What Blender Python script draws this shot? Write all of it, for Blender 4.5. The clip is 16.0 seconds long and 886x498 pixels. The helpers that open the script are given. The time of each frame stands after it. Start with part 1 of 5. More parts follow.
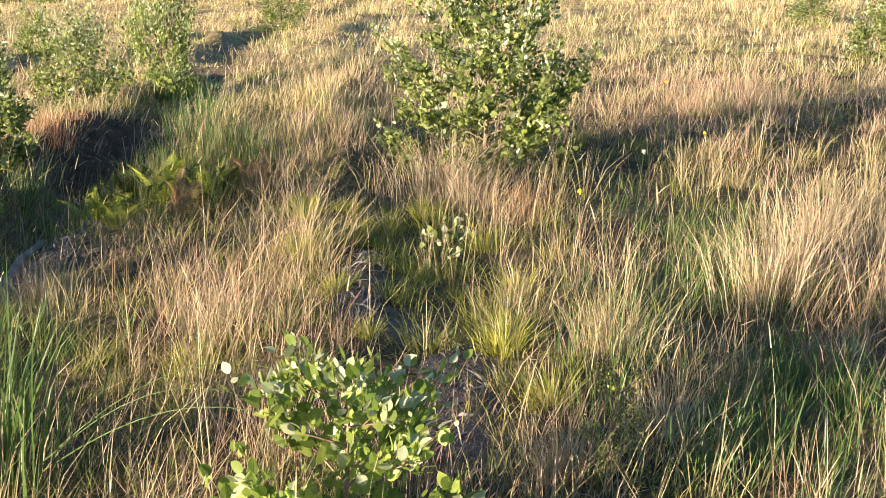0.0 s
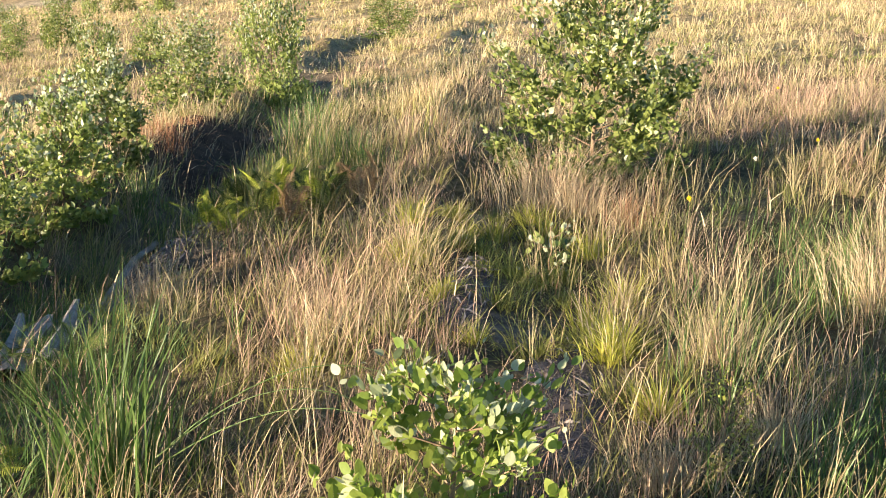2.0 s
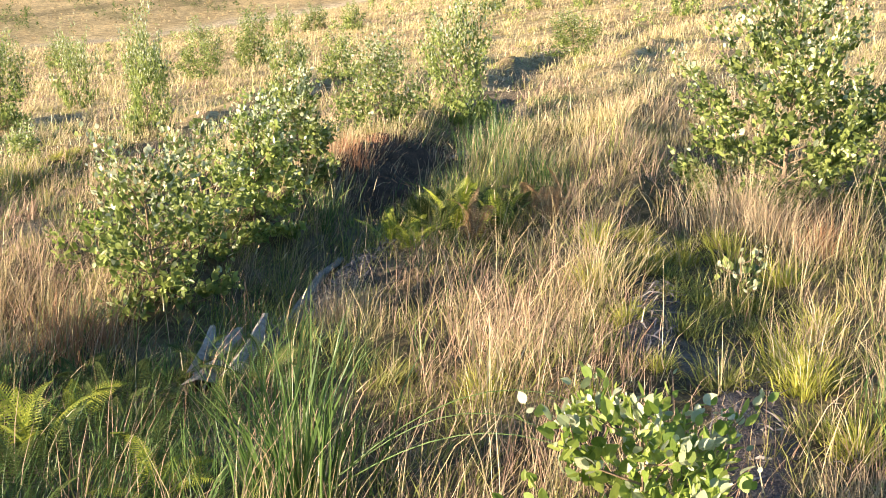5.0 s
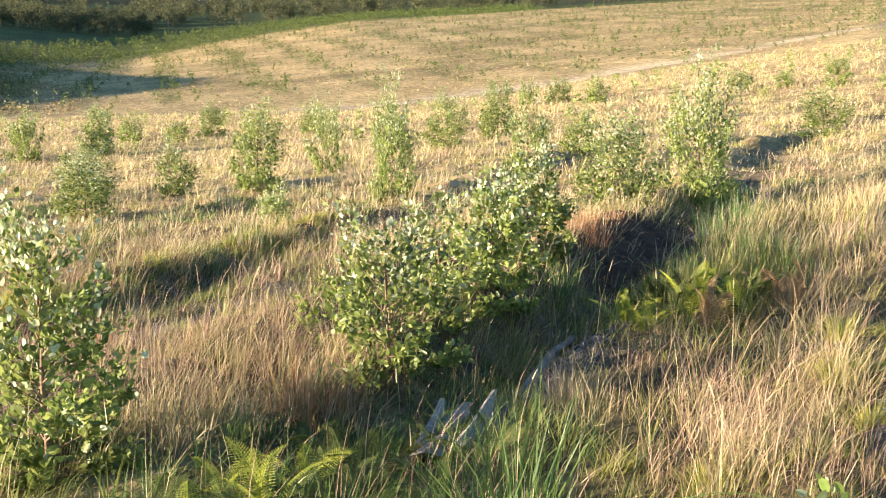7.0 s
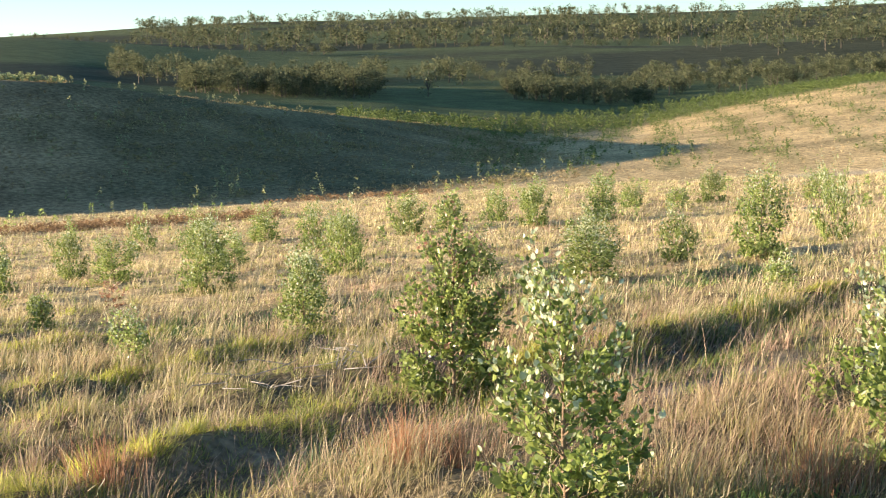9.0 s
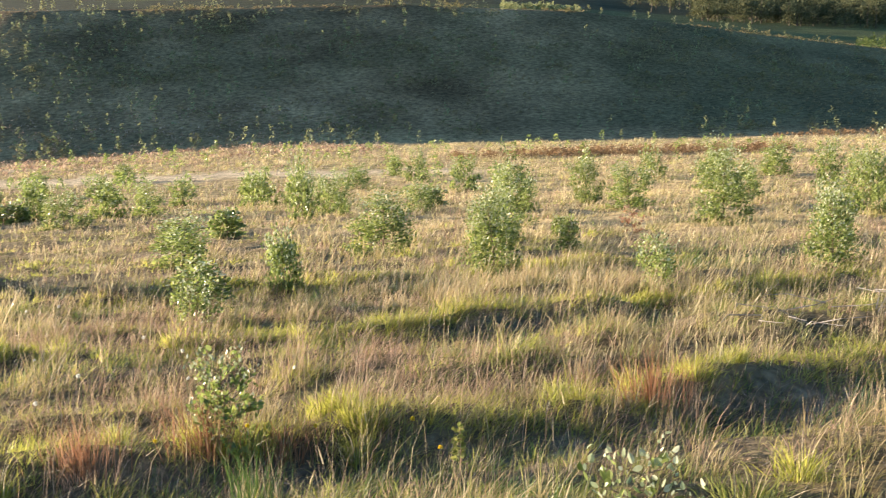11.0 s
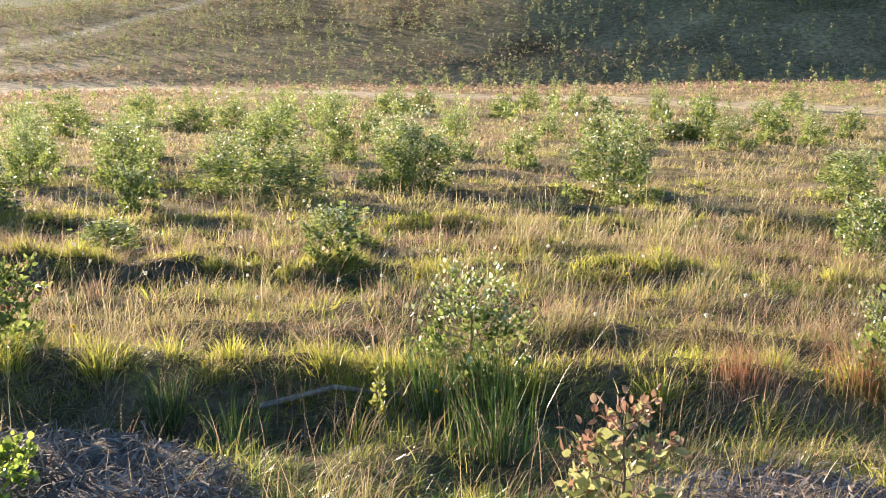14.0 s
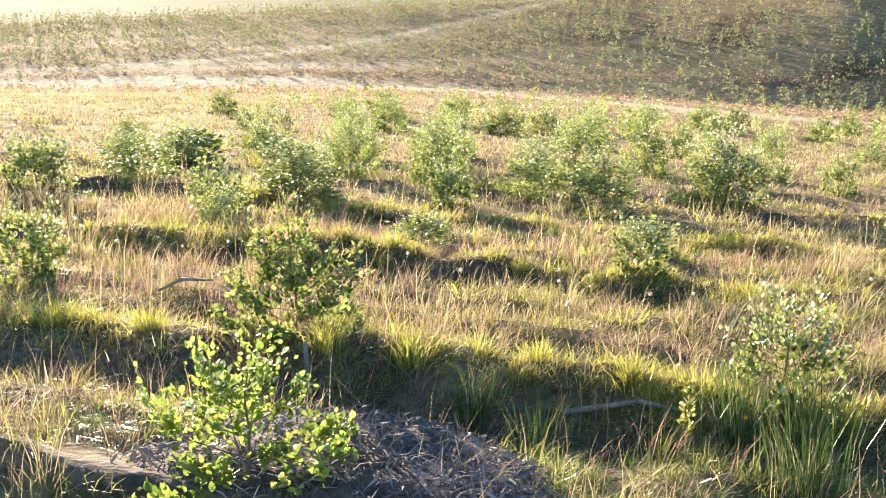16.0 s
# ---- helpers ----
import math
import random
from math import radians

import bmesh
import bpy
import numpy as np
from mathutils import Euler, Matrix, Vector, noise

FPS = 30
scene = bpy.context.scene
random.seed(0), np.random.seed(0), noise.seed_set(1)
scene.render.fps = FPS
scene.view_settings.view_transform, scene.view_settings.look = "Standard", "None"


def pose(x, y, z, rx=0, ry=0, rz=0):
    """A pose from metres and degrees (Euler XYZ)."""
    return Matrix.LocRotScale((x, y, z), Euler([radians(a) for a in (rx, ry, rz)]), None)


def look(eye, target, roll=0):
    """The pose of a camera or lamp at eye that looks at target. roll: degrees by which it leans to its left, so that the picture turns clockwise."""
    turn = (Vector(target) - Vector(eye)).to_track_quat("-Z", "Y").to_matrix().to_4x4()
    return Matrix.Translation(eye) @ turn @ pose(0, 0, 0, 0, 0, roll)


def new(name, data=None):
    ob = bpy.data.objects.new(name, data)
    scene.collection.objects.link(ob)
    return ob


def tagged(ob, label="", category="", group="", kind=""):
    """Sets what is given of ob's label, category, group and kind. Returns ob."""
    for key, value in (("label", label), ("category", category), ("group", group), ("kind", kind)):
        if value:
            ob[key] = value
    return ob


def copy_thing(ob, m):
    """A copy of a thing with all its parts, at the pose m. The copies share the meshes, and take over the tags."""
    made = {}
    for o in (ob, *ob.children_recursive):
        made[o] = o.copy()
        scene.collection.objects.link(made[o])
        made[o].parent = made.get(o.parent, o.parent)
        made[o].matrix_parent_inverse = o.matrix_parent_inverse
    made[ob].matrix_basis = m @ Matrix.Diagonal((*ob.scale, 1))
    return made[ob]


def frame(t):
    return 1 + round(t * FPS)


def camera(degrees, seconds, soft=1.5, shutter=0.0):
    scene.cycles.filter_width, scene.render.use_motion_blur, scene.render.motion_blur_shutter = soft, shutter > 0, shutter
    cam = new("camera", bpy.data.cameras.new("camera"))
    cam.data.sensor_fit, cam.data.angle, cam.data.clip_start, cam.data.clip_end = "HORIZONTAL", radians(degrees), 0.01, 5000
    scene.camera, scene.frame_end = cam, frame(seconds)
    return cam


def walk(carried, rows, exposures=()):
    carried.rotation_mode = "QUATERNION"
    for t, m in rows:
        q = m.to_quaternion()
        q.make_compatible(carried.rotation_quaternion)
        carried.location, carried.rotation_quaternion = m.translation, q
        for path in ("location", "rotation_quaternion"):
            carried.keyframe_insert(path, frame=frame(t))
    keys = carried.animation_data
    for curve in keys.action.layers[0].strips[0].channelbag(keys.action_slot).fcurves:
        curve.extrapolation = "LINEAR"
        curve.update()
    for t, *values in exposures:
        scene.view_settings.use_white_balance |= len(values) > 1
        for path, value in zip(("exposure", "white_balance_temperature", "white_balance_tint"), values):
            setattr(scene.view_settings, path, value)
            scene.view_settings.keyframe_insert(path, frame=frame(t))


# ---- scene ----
cam = camera(39.0, 16.0, soft=1.0, shutter=0.12)
PATH = [
    (0.0, pose(-0.000, -0.000, 1.700, 74.50, -1.50, -0.01)),
    (0.5, pose(0.000, -0.019, 1.705, 74.50, -1.69, 0.34)),
    (1.0, pose(0.001, -0.016, 1.705, 74.58, -1.82, 1.21)),
    (1.5, pose(-0.001, -0.020, 1.704, 74.64, -1.58, 2.17)),
    (2.0, pose(-0.016, 0.009, 1.691, 74.70, -0.90, 4.73)),
    (2.5, pose(-0.015, 0.014, 1.698, 74.76, -0.21, 6.25)),
    (3.0, pose(-0.022, 0.021, 1.697, 74.86, 0.35, 7.63)),
    (3.2, pose(-0.024, 0.029, 1.696, 74.90, 0.46, 8.13)),
    (5.3, pose(-0.055, 0.062, 1.700, 75.50, -0.07, 13.80)),
    (5.5, pose(-0.056, 0.049, 1.705, 75.57, -0.10, 14.47)),
    (6.0, pose(-0.072, 0.046, 1.710, 76.30, -0.74, 17.50)),
    (6.5, pose(-0.064, 0.066, 1.721, 77.39, -0.87, 20.53)),
    (7.0, pose(-0.058, 0.070, 1.752, 78.58, -0.53, 24.01)),
    (7.5, pose(-0.054, 0.075, 1.742, 79.90, -0.16, 30.06)),
    (8.0, pose(-0.068, 0.064, 1.734, 81.02, 1.11, 39.03)),
    (8.2, pose(-0.081, 0.066, 1.734, 81.29, 1.44, 40.73)),
    (10.3, pose(-0.246, -0.289, 1.764, 81.48, 1.43, 59.28)),
    (10.5, pose(-0.267, -0.309, 1.754, 81.28, 1.49, 62.05)),
    (11.0, pose(-0.322, -0.344, 1.738, 79.45, 2.05, 69.13)),
    (11.5, pose(-0.346, -0.383, 1.727, 77.90, 2.69, 76.17)),
    (12.0, pose(-0.269, -0.401, 1.759, 77.11, 3.80, 83.72)),
    (12.5, pose(-0.269, -0.429, 1.757, 76.66, 3.87, 88.60)),
    (13.0, pose(-0.246, -0.456, 1.751, 76.42, 3.79, 93.42)),
    (13.5, pose(-0.253, -0.479, 1.749, 76.25, 2.69, 95.94)),
    (14.0, pose(-0.266, -0.518, 1.747, 76.93, 1.09, 99.06)),
    (14.5, pose(-0.263, -0.555, 1.746, 77.28, -0.05, 102.95)),
    (15.0, pose(-0.265, -0.593, 1.736, 77.55, -0.71, 106.30)),
    (15.5, pose(-0.258, -0.615, 1.738, 77.50, -0.87, 109.74)),
    (16.0, pose(-0.243, -0.635, 1.738, 77.43, -0.83, 113.32)),
]
walk(cam, PATH, exposures=[(0.0, 1.7), (3.0, 1.7), (6.0, 2.06), (8.0, 1.88), (10.5, 1.9), (12.5, 1.75), (13.5, 1.73), (14.3, 1.9), (15.0, 1.95), (16.0, 2.25)])

# ---- light: a low evening sun behind and to the left of the first view ----
SUN_BEARING, SUN_RISE = 132.5, 7.1
world = bpy.data.worlds.new("evening_sky")
scene.world = world
world.use_nodes = True
wn = world.node_tree
sky = wn.nodes.new("ShaderNodeTexSky")
sky.sky_type, sky.sun_disc = "NISHITA", False
sky.sun_elevation, sky.sun_rotation = radians(SUN_RISE), radians(-SUN_BEARING)
sky.air_density, sky.dust_density, sky.ozone_density = 0.8, 0.0, 2.4
wn.links.new(sky.outputs[0], wn.nodes["Background"].inputs[0])
wn.nodes["Background"].inputs[1].default_value = 0.09
sun_data = bpy.data.lights.new("sun", "SUN")
sun_data.energy, sun_data.angle, sun_data.color = 5.0, radians(0.6), (1.0, 0.80, 0.60)
sun = new("sun", sun_data)
sun_way = Vector((-math.sin(radians(SUN_BEARING)) * math.cos(radians(SUN_RISE)),
                  math.cos(radians(SUN_BEARING)) * math.cos(radians(SUN_RISE)), math.sin(radians(SUN_RISE))))
sun.matrix_world = look(sun_way * 50, (0, 0, 0))


# ---- the lie of the land ----
# hills round the field by bearing (degrees to the left of +y): the rise in degrees, seen from the
# standing place, at growing distances
BEARING = (-180, -90, -40, 5, 13, 21, 28, 33, 38, 43, 49, 57, 63, 71, 78, 88, 96, 104, 113, 125, 140, 180)
FOOT_D = (150, 150, 150, 150, 125, 112, 112, 115, 118, 120, 120, 120, 120, 120, 120, 120, 120, 120, 120, 120, 130, 150)
FOOT_E = (-1, -1, -1, -1, -2.7, -4.2, -4.9, -5.1, -5.2, -5.3, -5.6, -5.7, -5.7, -5.6, -5.4, -5.6, -5.7, -5.5, -5.2, -5.2, -5, -1)
RIDGE_D = (260, 260, 260, 330, 330, 330, 330, 315, 285, 240, 205, 182, 176, 175, 175, 178, 190, 210, 225, 235, 250, 260)
RIDGE_E = (0.5, 0.5, 0.5, 0.4, -.1, -.65, -1.1, -2.0, -3.0, -3.3, -2.2, -.9, 0, .6, .7, .9, .5, -.9, -1.5, -2.2, -2.5, 0.5)
BACK_E = (0.3, 0.3, 0.3, 0.2, -.3, -.7, -.9, -1.5, -2.2, -2.5, -2.2, -1.5, -.8, -.3, -.2, .2, -.2, -1.5, -1.8, -2.3, -2.5, 0.3)
MID_E = (0, 0, 0, 0, 0, -.4, -.5, -.5, -.7, -.6, -.7, -.6, .3, .9, 1.0, .9, .6, -.3, -.6, -1.2, -1.8, 0)
FAR_E = (0.5, 0.5, 0.5, .7, .8, .8, .7, .6, .7, .9, .8, 1.2, 1.9, 2.1, 1.9, 1.7, 1.4, .8, .4, -.2, -.8, 0.5)
RIM_E = (1, 1, 1, 2.2, 2.2, 2.2, 2.2, 2.2, 2.2, 2.3, 2.3, 2.4, 2.0, 1.6, 1.4, 1.2, 1, 1, .8, .4, 0, 1)
STAND = (-0.15, -0.2, 1.7)
TRENCH = -2.6      # the first ditch, the next ones every ROW metres
ROW = 4.4


def wob(a, f, p):
    return np.sin(a * f + p) * 0.6 + np.sin(a * f * 2.3 + p * 1.7) * 0.3 + np.sin(a * f * 5.1 + p * 0.6) * 0.1


def smooth(a, lo, hi):
    k = np.clip((a - lo) / (hi - lo), 0, 1)
    return k * k * (3 - 2 * k)


def across(x, y):
    """Metres across the ploughed rows, which run nearly along y, in gentle bends."""
    return x + 0.09 * (y - 6) * (1 - smooth(y, 20, 60)) + 0.22 * wob(y, 0.23, 1.0) + 0.14 * wob(y, 0.9, 2.0) + 0.5 * smooth(-x, 6, 14) * wob(y + 0.7 * x, 0.5, 0.4)


def row_u(x, y):
    """Metres from the nearest ditch."""
    return (across(x, y) - TRENCH + ROW / 2) % ROW - ROW / 2


def rows_relief(x, y):
    """Ditches with a bank beyond and a low ridge before them."""
    xx = across(x, y)
    u = row_u(x, y)
    k = np.floor((xx - TRENCH + ROW / 2) / ROW)
    power = np.clip(0.58 + 0.45 * wob(y + 7 * k, 0.45, 0.4 + k) + 0.35 * wob(y + 3 * k, 1.3, k), 0.08, 1.3)
    power = power * (1 - 0.45 * smooth(-xx, 9, 16)) * (1 - 0.45 * smooth(-xx, 8, 12) * smooth(y, 1, 5))
    power = power * (1 - 0.75 * np.exp(-((y - 3.8) / 2.4) ** 2) * (xx > -5))
    power = np.where(k == 0, np.maximum(power, 1.05 * smooth(y, 5.2, 7) * (1 - smooth(y, 17, 22))), power)
    left = smooth(-xx, -0.9, 0.4)
    low = -0.20 * np.exp(-(u / 0.38) ** 2)
    bank = 0.20 * np.exp(-((u + 0.8) / 0.38) ** 2)
    ridge = 0.20 * np.exp(-((u - 2.15) / 0.45) ** 2) + 0.20 * np.exp(-((u + 2.25) / 0.45) ** 2)
    ridge = ridge * (1 - 0.5 * smooth(-xx, 6.5, 8))
    return (low + bank + ridge) * power * (0.12 + 0.88 * left)


def vnoise(x, y, size, seed):
    """Smooth random values from 0 to 1 on a lattice of that size."""
    x, y = np.asarray(x, float) / size + 0.31 * seed, np.asarray(y, float) / size - 0.17 * seed
    i, j = np.floor(x), np.floor(y)
    u, v = x - i, y - j
    u, v = u * u * (3 - 2 * u), v * v * (3 - 2 * v)

    def at(a, b):
        h = np.sin(a * 127.1 + b * 311.7 + seed * 74.7) * 43758.5453
        return h - np.floor(h)
    return (at(i, j) * (1 - u) + at(i + 1, j) * u) * (1 - v) + (at(i, j + 1) * (1 - u) + at(i + 1, j + 1) * u) * v


def tussocks(x, y):
    """Hummocks of grass a metre or so apart, from -1 to 1."""
    a, c = x + 0.7 * wob(y, 0.9, 1.0), y + 0.8 * wob(x, 0.8, 2.0)
    return wob(a + 0.4 * c, 2.3, 0.3) * wob(c - 0.3 * a, 2.0, 1.1) + 0.45 * wob(a - 0.6 * c, 4.1, 2.3) * wob(c + 0.5 * a, 3.7, 0.6)


def land(x, y):
    """Height of the ground."""
    x, y = np.asarray(x, float), np.asarray(y, float)
    dx, dy = x - STAND[0], y - STAND[1]
    d = np.hypot(dx, dy) + 1e-6
    az = np.degrees(np.arctan2(-dx, dy))
    field = 0.10 * np.minimum(x, 0) + 0.03 * np.maximum(x, 0) - 0.04 * 0.5 * (y + np.sqrt(y * y + 4)) + 0.04
    field = field + rows_relief(x, y) * (1 - smooth(d, 45, 90))
    field = field + 0.035 * wob(x + 0.6 * y, 1.9, 0.3) * wob(y - 0.5 * x, 1.7, 1.3) + 0.02 * wob(x - y, 5.3, 0) * wob(x + y, 4.7, 2)
    field = field + 0.075 * tussocks(x, y) * (1 - smooth(d, 40, 70)) * smooth(d, 2.5, 5)
    field = field + 0.10 * (vnoise(x, y, 0.75, 3) ** 2 - 0.33) * (1 - smooth(d, 30, 55)) * smooth(d, 2.5, 6)
    field = field + 0.15 * wob(x, 0.11, 0.2) * wob(y, 0.13, 0.9) * smooth(d, 8, 25)
    cols = [np.interp(az, BEARING, c) for c in (FOOT_E, RIDGE_E)]
    cols += [sum(np.interp(az + s, BEARING, c) for s in (-4, -2, 0, 2, 4)) / 5 for c in (BACK_E, MID_E, FAR_E, RIM_E)]
    d0, d1 = np.interp(az, BEARING, FOOT_D), np.interp(az, BEARING, RIDGE_D)
    dist = [d0, d1, d1 * 1.35, d1 * 1.35 + 230, 1100 + 0 * d, 3000 + 0 * d]
    hs = [STAND[2] + np.tan(np.radians(c)) * q for c, q in zip(cols, dist)]
    f45 = -4.5 * np.maximum(np.sin(np.radians(az)), 0) + 1.35 * np.maximum(-np.sin(np.radians(az)), 0) - 1.8 * np.maximum(np.cos(np.radians(az)), 0)
    far = f45 + (hs[0] - f45) * (d - 45) / (d0 - 45)
    for a in range(5):
        k = np.clip((d - dist[a]) / (dist[a + 1] - dist[a]), 0, 1)
        k = k * 0.45 + 0.55 * (k * k * (3 - 2 * k)) if a else 0.5 * (k * k * (2 - k)) + 0.5 * k
        far = np.where(d > dist[a], hs[a] + (hs[a + 1] - hs[a]) * k, far)
    far = far + 0.5 * wob(x, 0.035, 0.5) * wob(y, 0.031, 1.5) * smooth(d, 120, 200) + 6 * wob(x, 0.0035, 0.5) * wob(y, 0.0041, 1.5) * smooth(d, 500, 1100)
    k = smooth(d, 40, 62)
    return field * (1 - k) + far * k


# ---- materials ----
def leafy(name, low, high, translucent=0.45, rough=0.5, gloss=0.25, patch=0.0, dry=(0.4, 0.3, 0.14), foot=None):
    """Thin plant matter: each blade or leaf takes its own shade between low and high; light shines through."""
    m = bpy.data.materials.new(name)
    m.use_nodes = True
    nt = m.node_tree
    nt.nodes.clear()
    n, l = nt.nodes.new, nt.links.new
    geo = n("ShaderNodeNewGeometry")
    ramp = n("ShaderNodeMix")
    ramp.data_type = "RGBA"
    ramp.inputs[6].default_value, ramp.inputs[7].default_value = (*low, 1), (*high, 1)
    l(geo.outputs["Random Per Island"], ramp.inputs[0])
    colour = ramp.outputs[2]
    if patch:
        noise_tex = n("ShaderNodeTexNoise")
        noise_tex.inputs["Scale"].default_value = 0.45
        noise_tex.inputs["Detail"].default_value = 3
        l(geo.outputs["Position"], noise_tex.inputs["Vector"])
        step = n("ShaderNodeMapRange")
        step.inputs[1].default_value, step.inputs[2].default_value = 0.42, 0.66
        step.inputs[4].default_value = patch
        l(noise_tex.outputs[0], step.inputs[0])
        mix = n("ShaderNodeMix")
        mix.data_type = "RGBA"
        mix.inputs[7].default_value = (*dry, 1)
        l(step.outputs[0], mix.inputs[0])
        l(colour, mix.inputs[6])
        colour = mix.outputs[2]
    if foot:
        # blades are still green at the foot and dry towards the tip
        along = n("ShaderNodeAttribute")
        along.attribute_name = "along"
        step = n("ShaderNodeMapRange")
        step.inputs[1].default_value, step.inputs[2].default_value = 0.05, 0.75
        step.inputs[3].default_value, step.inputs[4].default_value = 0.85, 0.0
        l(along.outputs["Fac"], step.inputs[0])
        mix = n("ShaderNodeMix")
        mix.data_type = "RGBA"
        mix.inputs[7].default_value = (*foot, 1)
        l(step.outputs[0], mix.inputs[0])
        l(colour, mix.inputs[6])
        colour = mix.outputs[2]
    fine = n("ShaderNodeTexNoise")
    fine.inputs["Scale"].default_value = 60
    l(geo.outputs["Position"], fine.inputs["Vector"])
    mott = n("ShaderNodeMapRange")
    mott.inputs[3].default_value, mott.inputs[4].default_value = 0.7, 1.3
    l(fine.outputs[0], mott.inputs[0])
    mul = n("ShaderNodeVectorMath")
    mul.operation = "SCALE"
    l(colour, mul.inputs[0])
    l(mott.outputs[0], mul.inputs["Scale"])
    # each plant a little lighter or darker than its neighbours
    own = n("ShaderNodeObjectInfo")
    shade = n("ShaderNodeMapRange")
    shade.inputs[3].default_value, shade.inputs[4].default_value = 0.84, 1.22
    l(own.outputs["Random"], shade.inputs[0])
    plant = n("ShaderNodeVectorMath")
    plant.operation = "SCALE"
    l(mul.outputs[0], plant.inputs[0])
    l(shade.outputs[0], plant.inputs["Scale"])
    colour = plant.outputs[0]
    bsdf = n("ShaderNodeBsdfPrincipled")
    bsdf.inputs["Roughness"].default_value = rough
    bsdf.inputs["Specular IOR Level"].default_value = gloss
    l(colour, bsdf.inputs["Base Color"])
    tr = n("ShaderNodeBsdfTranslucent")
    l(colour, tr.inputs[0])
    both = n("ShaderNodeMixShader")
    both.inputs[0].default_value = translucent
    l(bsdf.outputs[0], both.inputs[1])
    l(tr.outputs[0], both.inputs[2])
    out = n("ShaderNodeOutputMaterial")
    l(both.outputs[0], out.inputs[0])
    return m


def solid(name, low, high, scale=8.0, rough=0.9, bump=0.3, stretch=(1, 1, 1)):
    """Bark, soil and dead wood: two tones in a noise at two scales, with relief."""
    m = bpy.data.materials.new(name)
    m.use_nodes = True
    nt = m.node_tree
    n, l = nt.nodes.new, nt.links.new
    bsdf = nt.nodes["Principled BSDF"]
    tex, mp = n("ShaderNodeTexCoord"), n("ShaderNodeMapping")
    mp.inputs["Scale"].default_value = stretch
    l(tex.outputs["Object"], mp.inputs[0])
    a, b = n("ShaderNodeTexNoise"), n("ShaderNodeTexNoise")
    a.inputs["Scale"].default_value, b.inputs["Scale"].default_value = scale, scale * 9
    a.inputs["Detail"].default_value = b.inputs["Detail"].default_value = 5
    for q in (a, b):
        l(mp.outputs[0], q.inputs["Vector"])
    add = n("ShaderNodeMath")
    l(a.outputs[0], add.inputs[0])
    l(b.outputs[0], add.inputs[1])
    rng = n("ShaderNodeMapRange")
    rng.inputs[1].default_value, rng.inputs[2].default_value = 0.75, 1.25
    l(add.outputs[0], rng.inputs[0])
    mix = n("ShaderNodeMix")
    mix.data_type = "RGBA"
    mix.inputs[6].default_value, mix.inputs[7].default_value = (*low, 1), (*high, 1)
    l(rng.outputs[0], mix.inputs[0])
    l(mix.outputs[2], bsdf.inputs["Base Color"])
    bp = n("ShaderNodeBump")
    bp.inputs["Strength"].default_value, bp.inputs["Distance"].default_value = bump, 0.02
    l(add.outputs[0], bp.inputs["Height"])
    l(bp.outputs[0], bsdf.inputs["Normal"])
    bsdf.inputs["Roughness"].default_value = rough
    bsdf.inputs["Specular IOR Level"].default_value = 0.15
    return m


def ground_material():
    """Thatch, bare soil and short sward, mixed by the cover painted on the sheet and by noise."""
    m = bpy.data.materials.new("ground_cover")
    m.use_nodes = True
    nt = m.node_tree
    n, l = nt.nodes.new, nt.links.new
    bsdf = nt.nodes["Principled BSDF"]
    cover = n("ShaderNodeAttribute")
    cover.attribute_name = "cover"
    geo = n("ShaderNodeNewGeometry")
    total = None
    for s, lo, hi in ((1.7, 0.5, 1.35), (0.11, 0.75, 1.25), (14, 0.55, 1.4)):
        t = n("ShaderNodeTexNoise")
        t.inputs["Scale"].default_value, t.inputs["Detail"].default_value = s, 6
        l(geo.outputs["Position"], t.inputs["Vector"])
        r = n("ShaderNodeMapRange")
        r.inputs[1].default_value, r.inputs[2].default_value = 0.3, 0.7
        r.inputs[3].default_value, r.inputs[4].default_value = lo, hi
        l(t.outputs[0], r.inputs[0])
        if total is None:
            total = r.outputs[0]
        else:
            k = n("ShaderNodeMath")
            k.operation = "MULTIPLY"
            l(total, k.inputs[0])
            l(r.outputs[0], k.inputs[1])
            total = k.outputs[0]
        last = t
    mul = n("ShaderNodeVectorMath")
    mul.operation = "SCALE"
    l(cover.outputs["Color"], mul.inputs[0])
    l(total, mul.inputs["Scale"])
    l(mul.outputs[0], bsdf.inputs["Base Color"])
    bp = n("ShaderNodeBump")
    bp.inputs["Strength"].default_value, bp.inputs["Distance"].default_value = 0.6, 0.08
    l(last.outputs[0], bp.inputs["Height"])
    l(bp.outputs[0], bsdf.inputs["Normal"])
    bsdf.inputs["Roughness"].default_value, bsdf.inputs["Specular IOR Level"].default_value = 1.0, 0.05
    return m


GROUND = ground_material()
STRAW = leafy("dry_straw", (0.3, 0.23, 0.13), (0.86, 0.73, 0.47), 0.35, 0.55, 0.25, 0.5, (0.56, 0.42, 0.28))
FIELD_STRAW = leafy("field_straw", (0.3, 0.23, 0.12), (0.86, 0.72, 0.43), 0.35, 0.55, 0.25, 0.5, (0.60, 0.43, 0.26), (0.23, 0.23, 0.07))
BROWN = leafy("brown_stems", (0.26, 0.165, 0.11), (0.74, 0.54, 0.38), 0.35, 0.7, 0.1)
GREEN = leafy("green_grass", (0.13, 0.17, 0.035), (0.44, 0.45, 0.13), 0.5, 0.5, 0.3, 0.55, (0.50, 0.41, 0.16))
# fresh lime grass, brightened and yellowed to paint low sun on the crests
CREST = leafy("sunlit_lime_grass", (0.26, 0.285, 0.045), (0.64, 0.61, 0.14), 0.6, 0.5, 0.3)
RUSH = leafy("rush_green", (0.045, 0.10, 0.022), (0.16, 0.245, 0.065), 0.3, 0.4, 0.4)
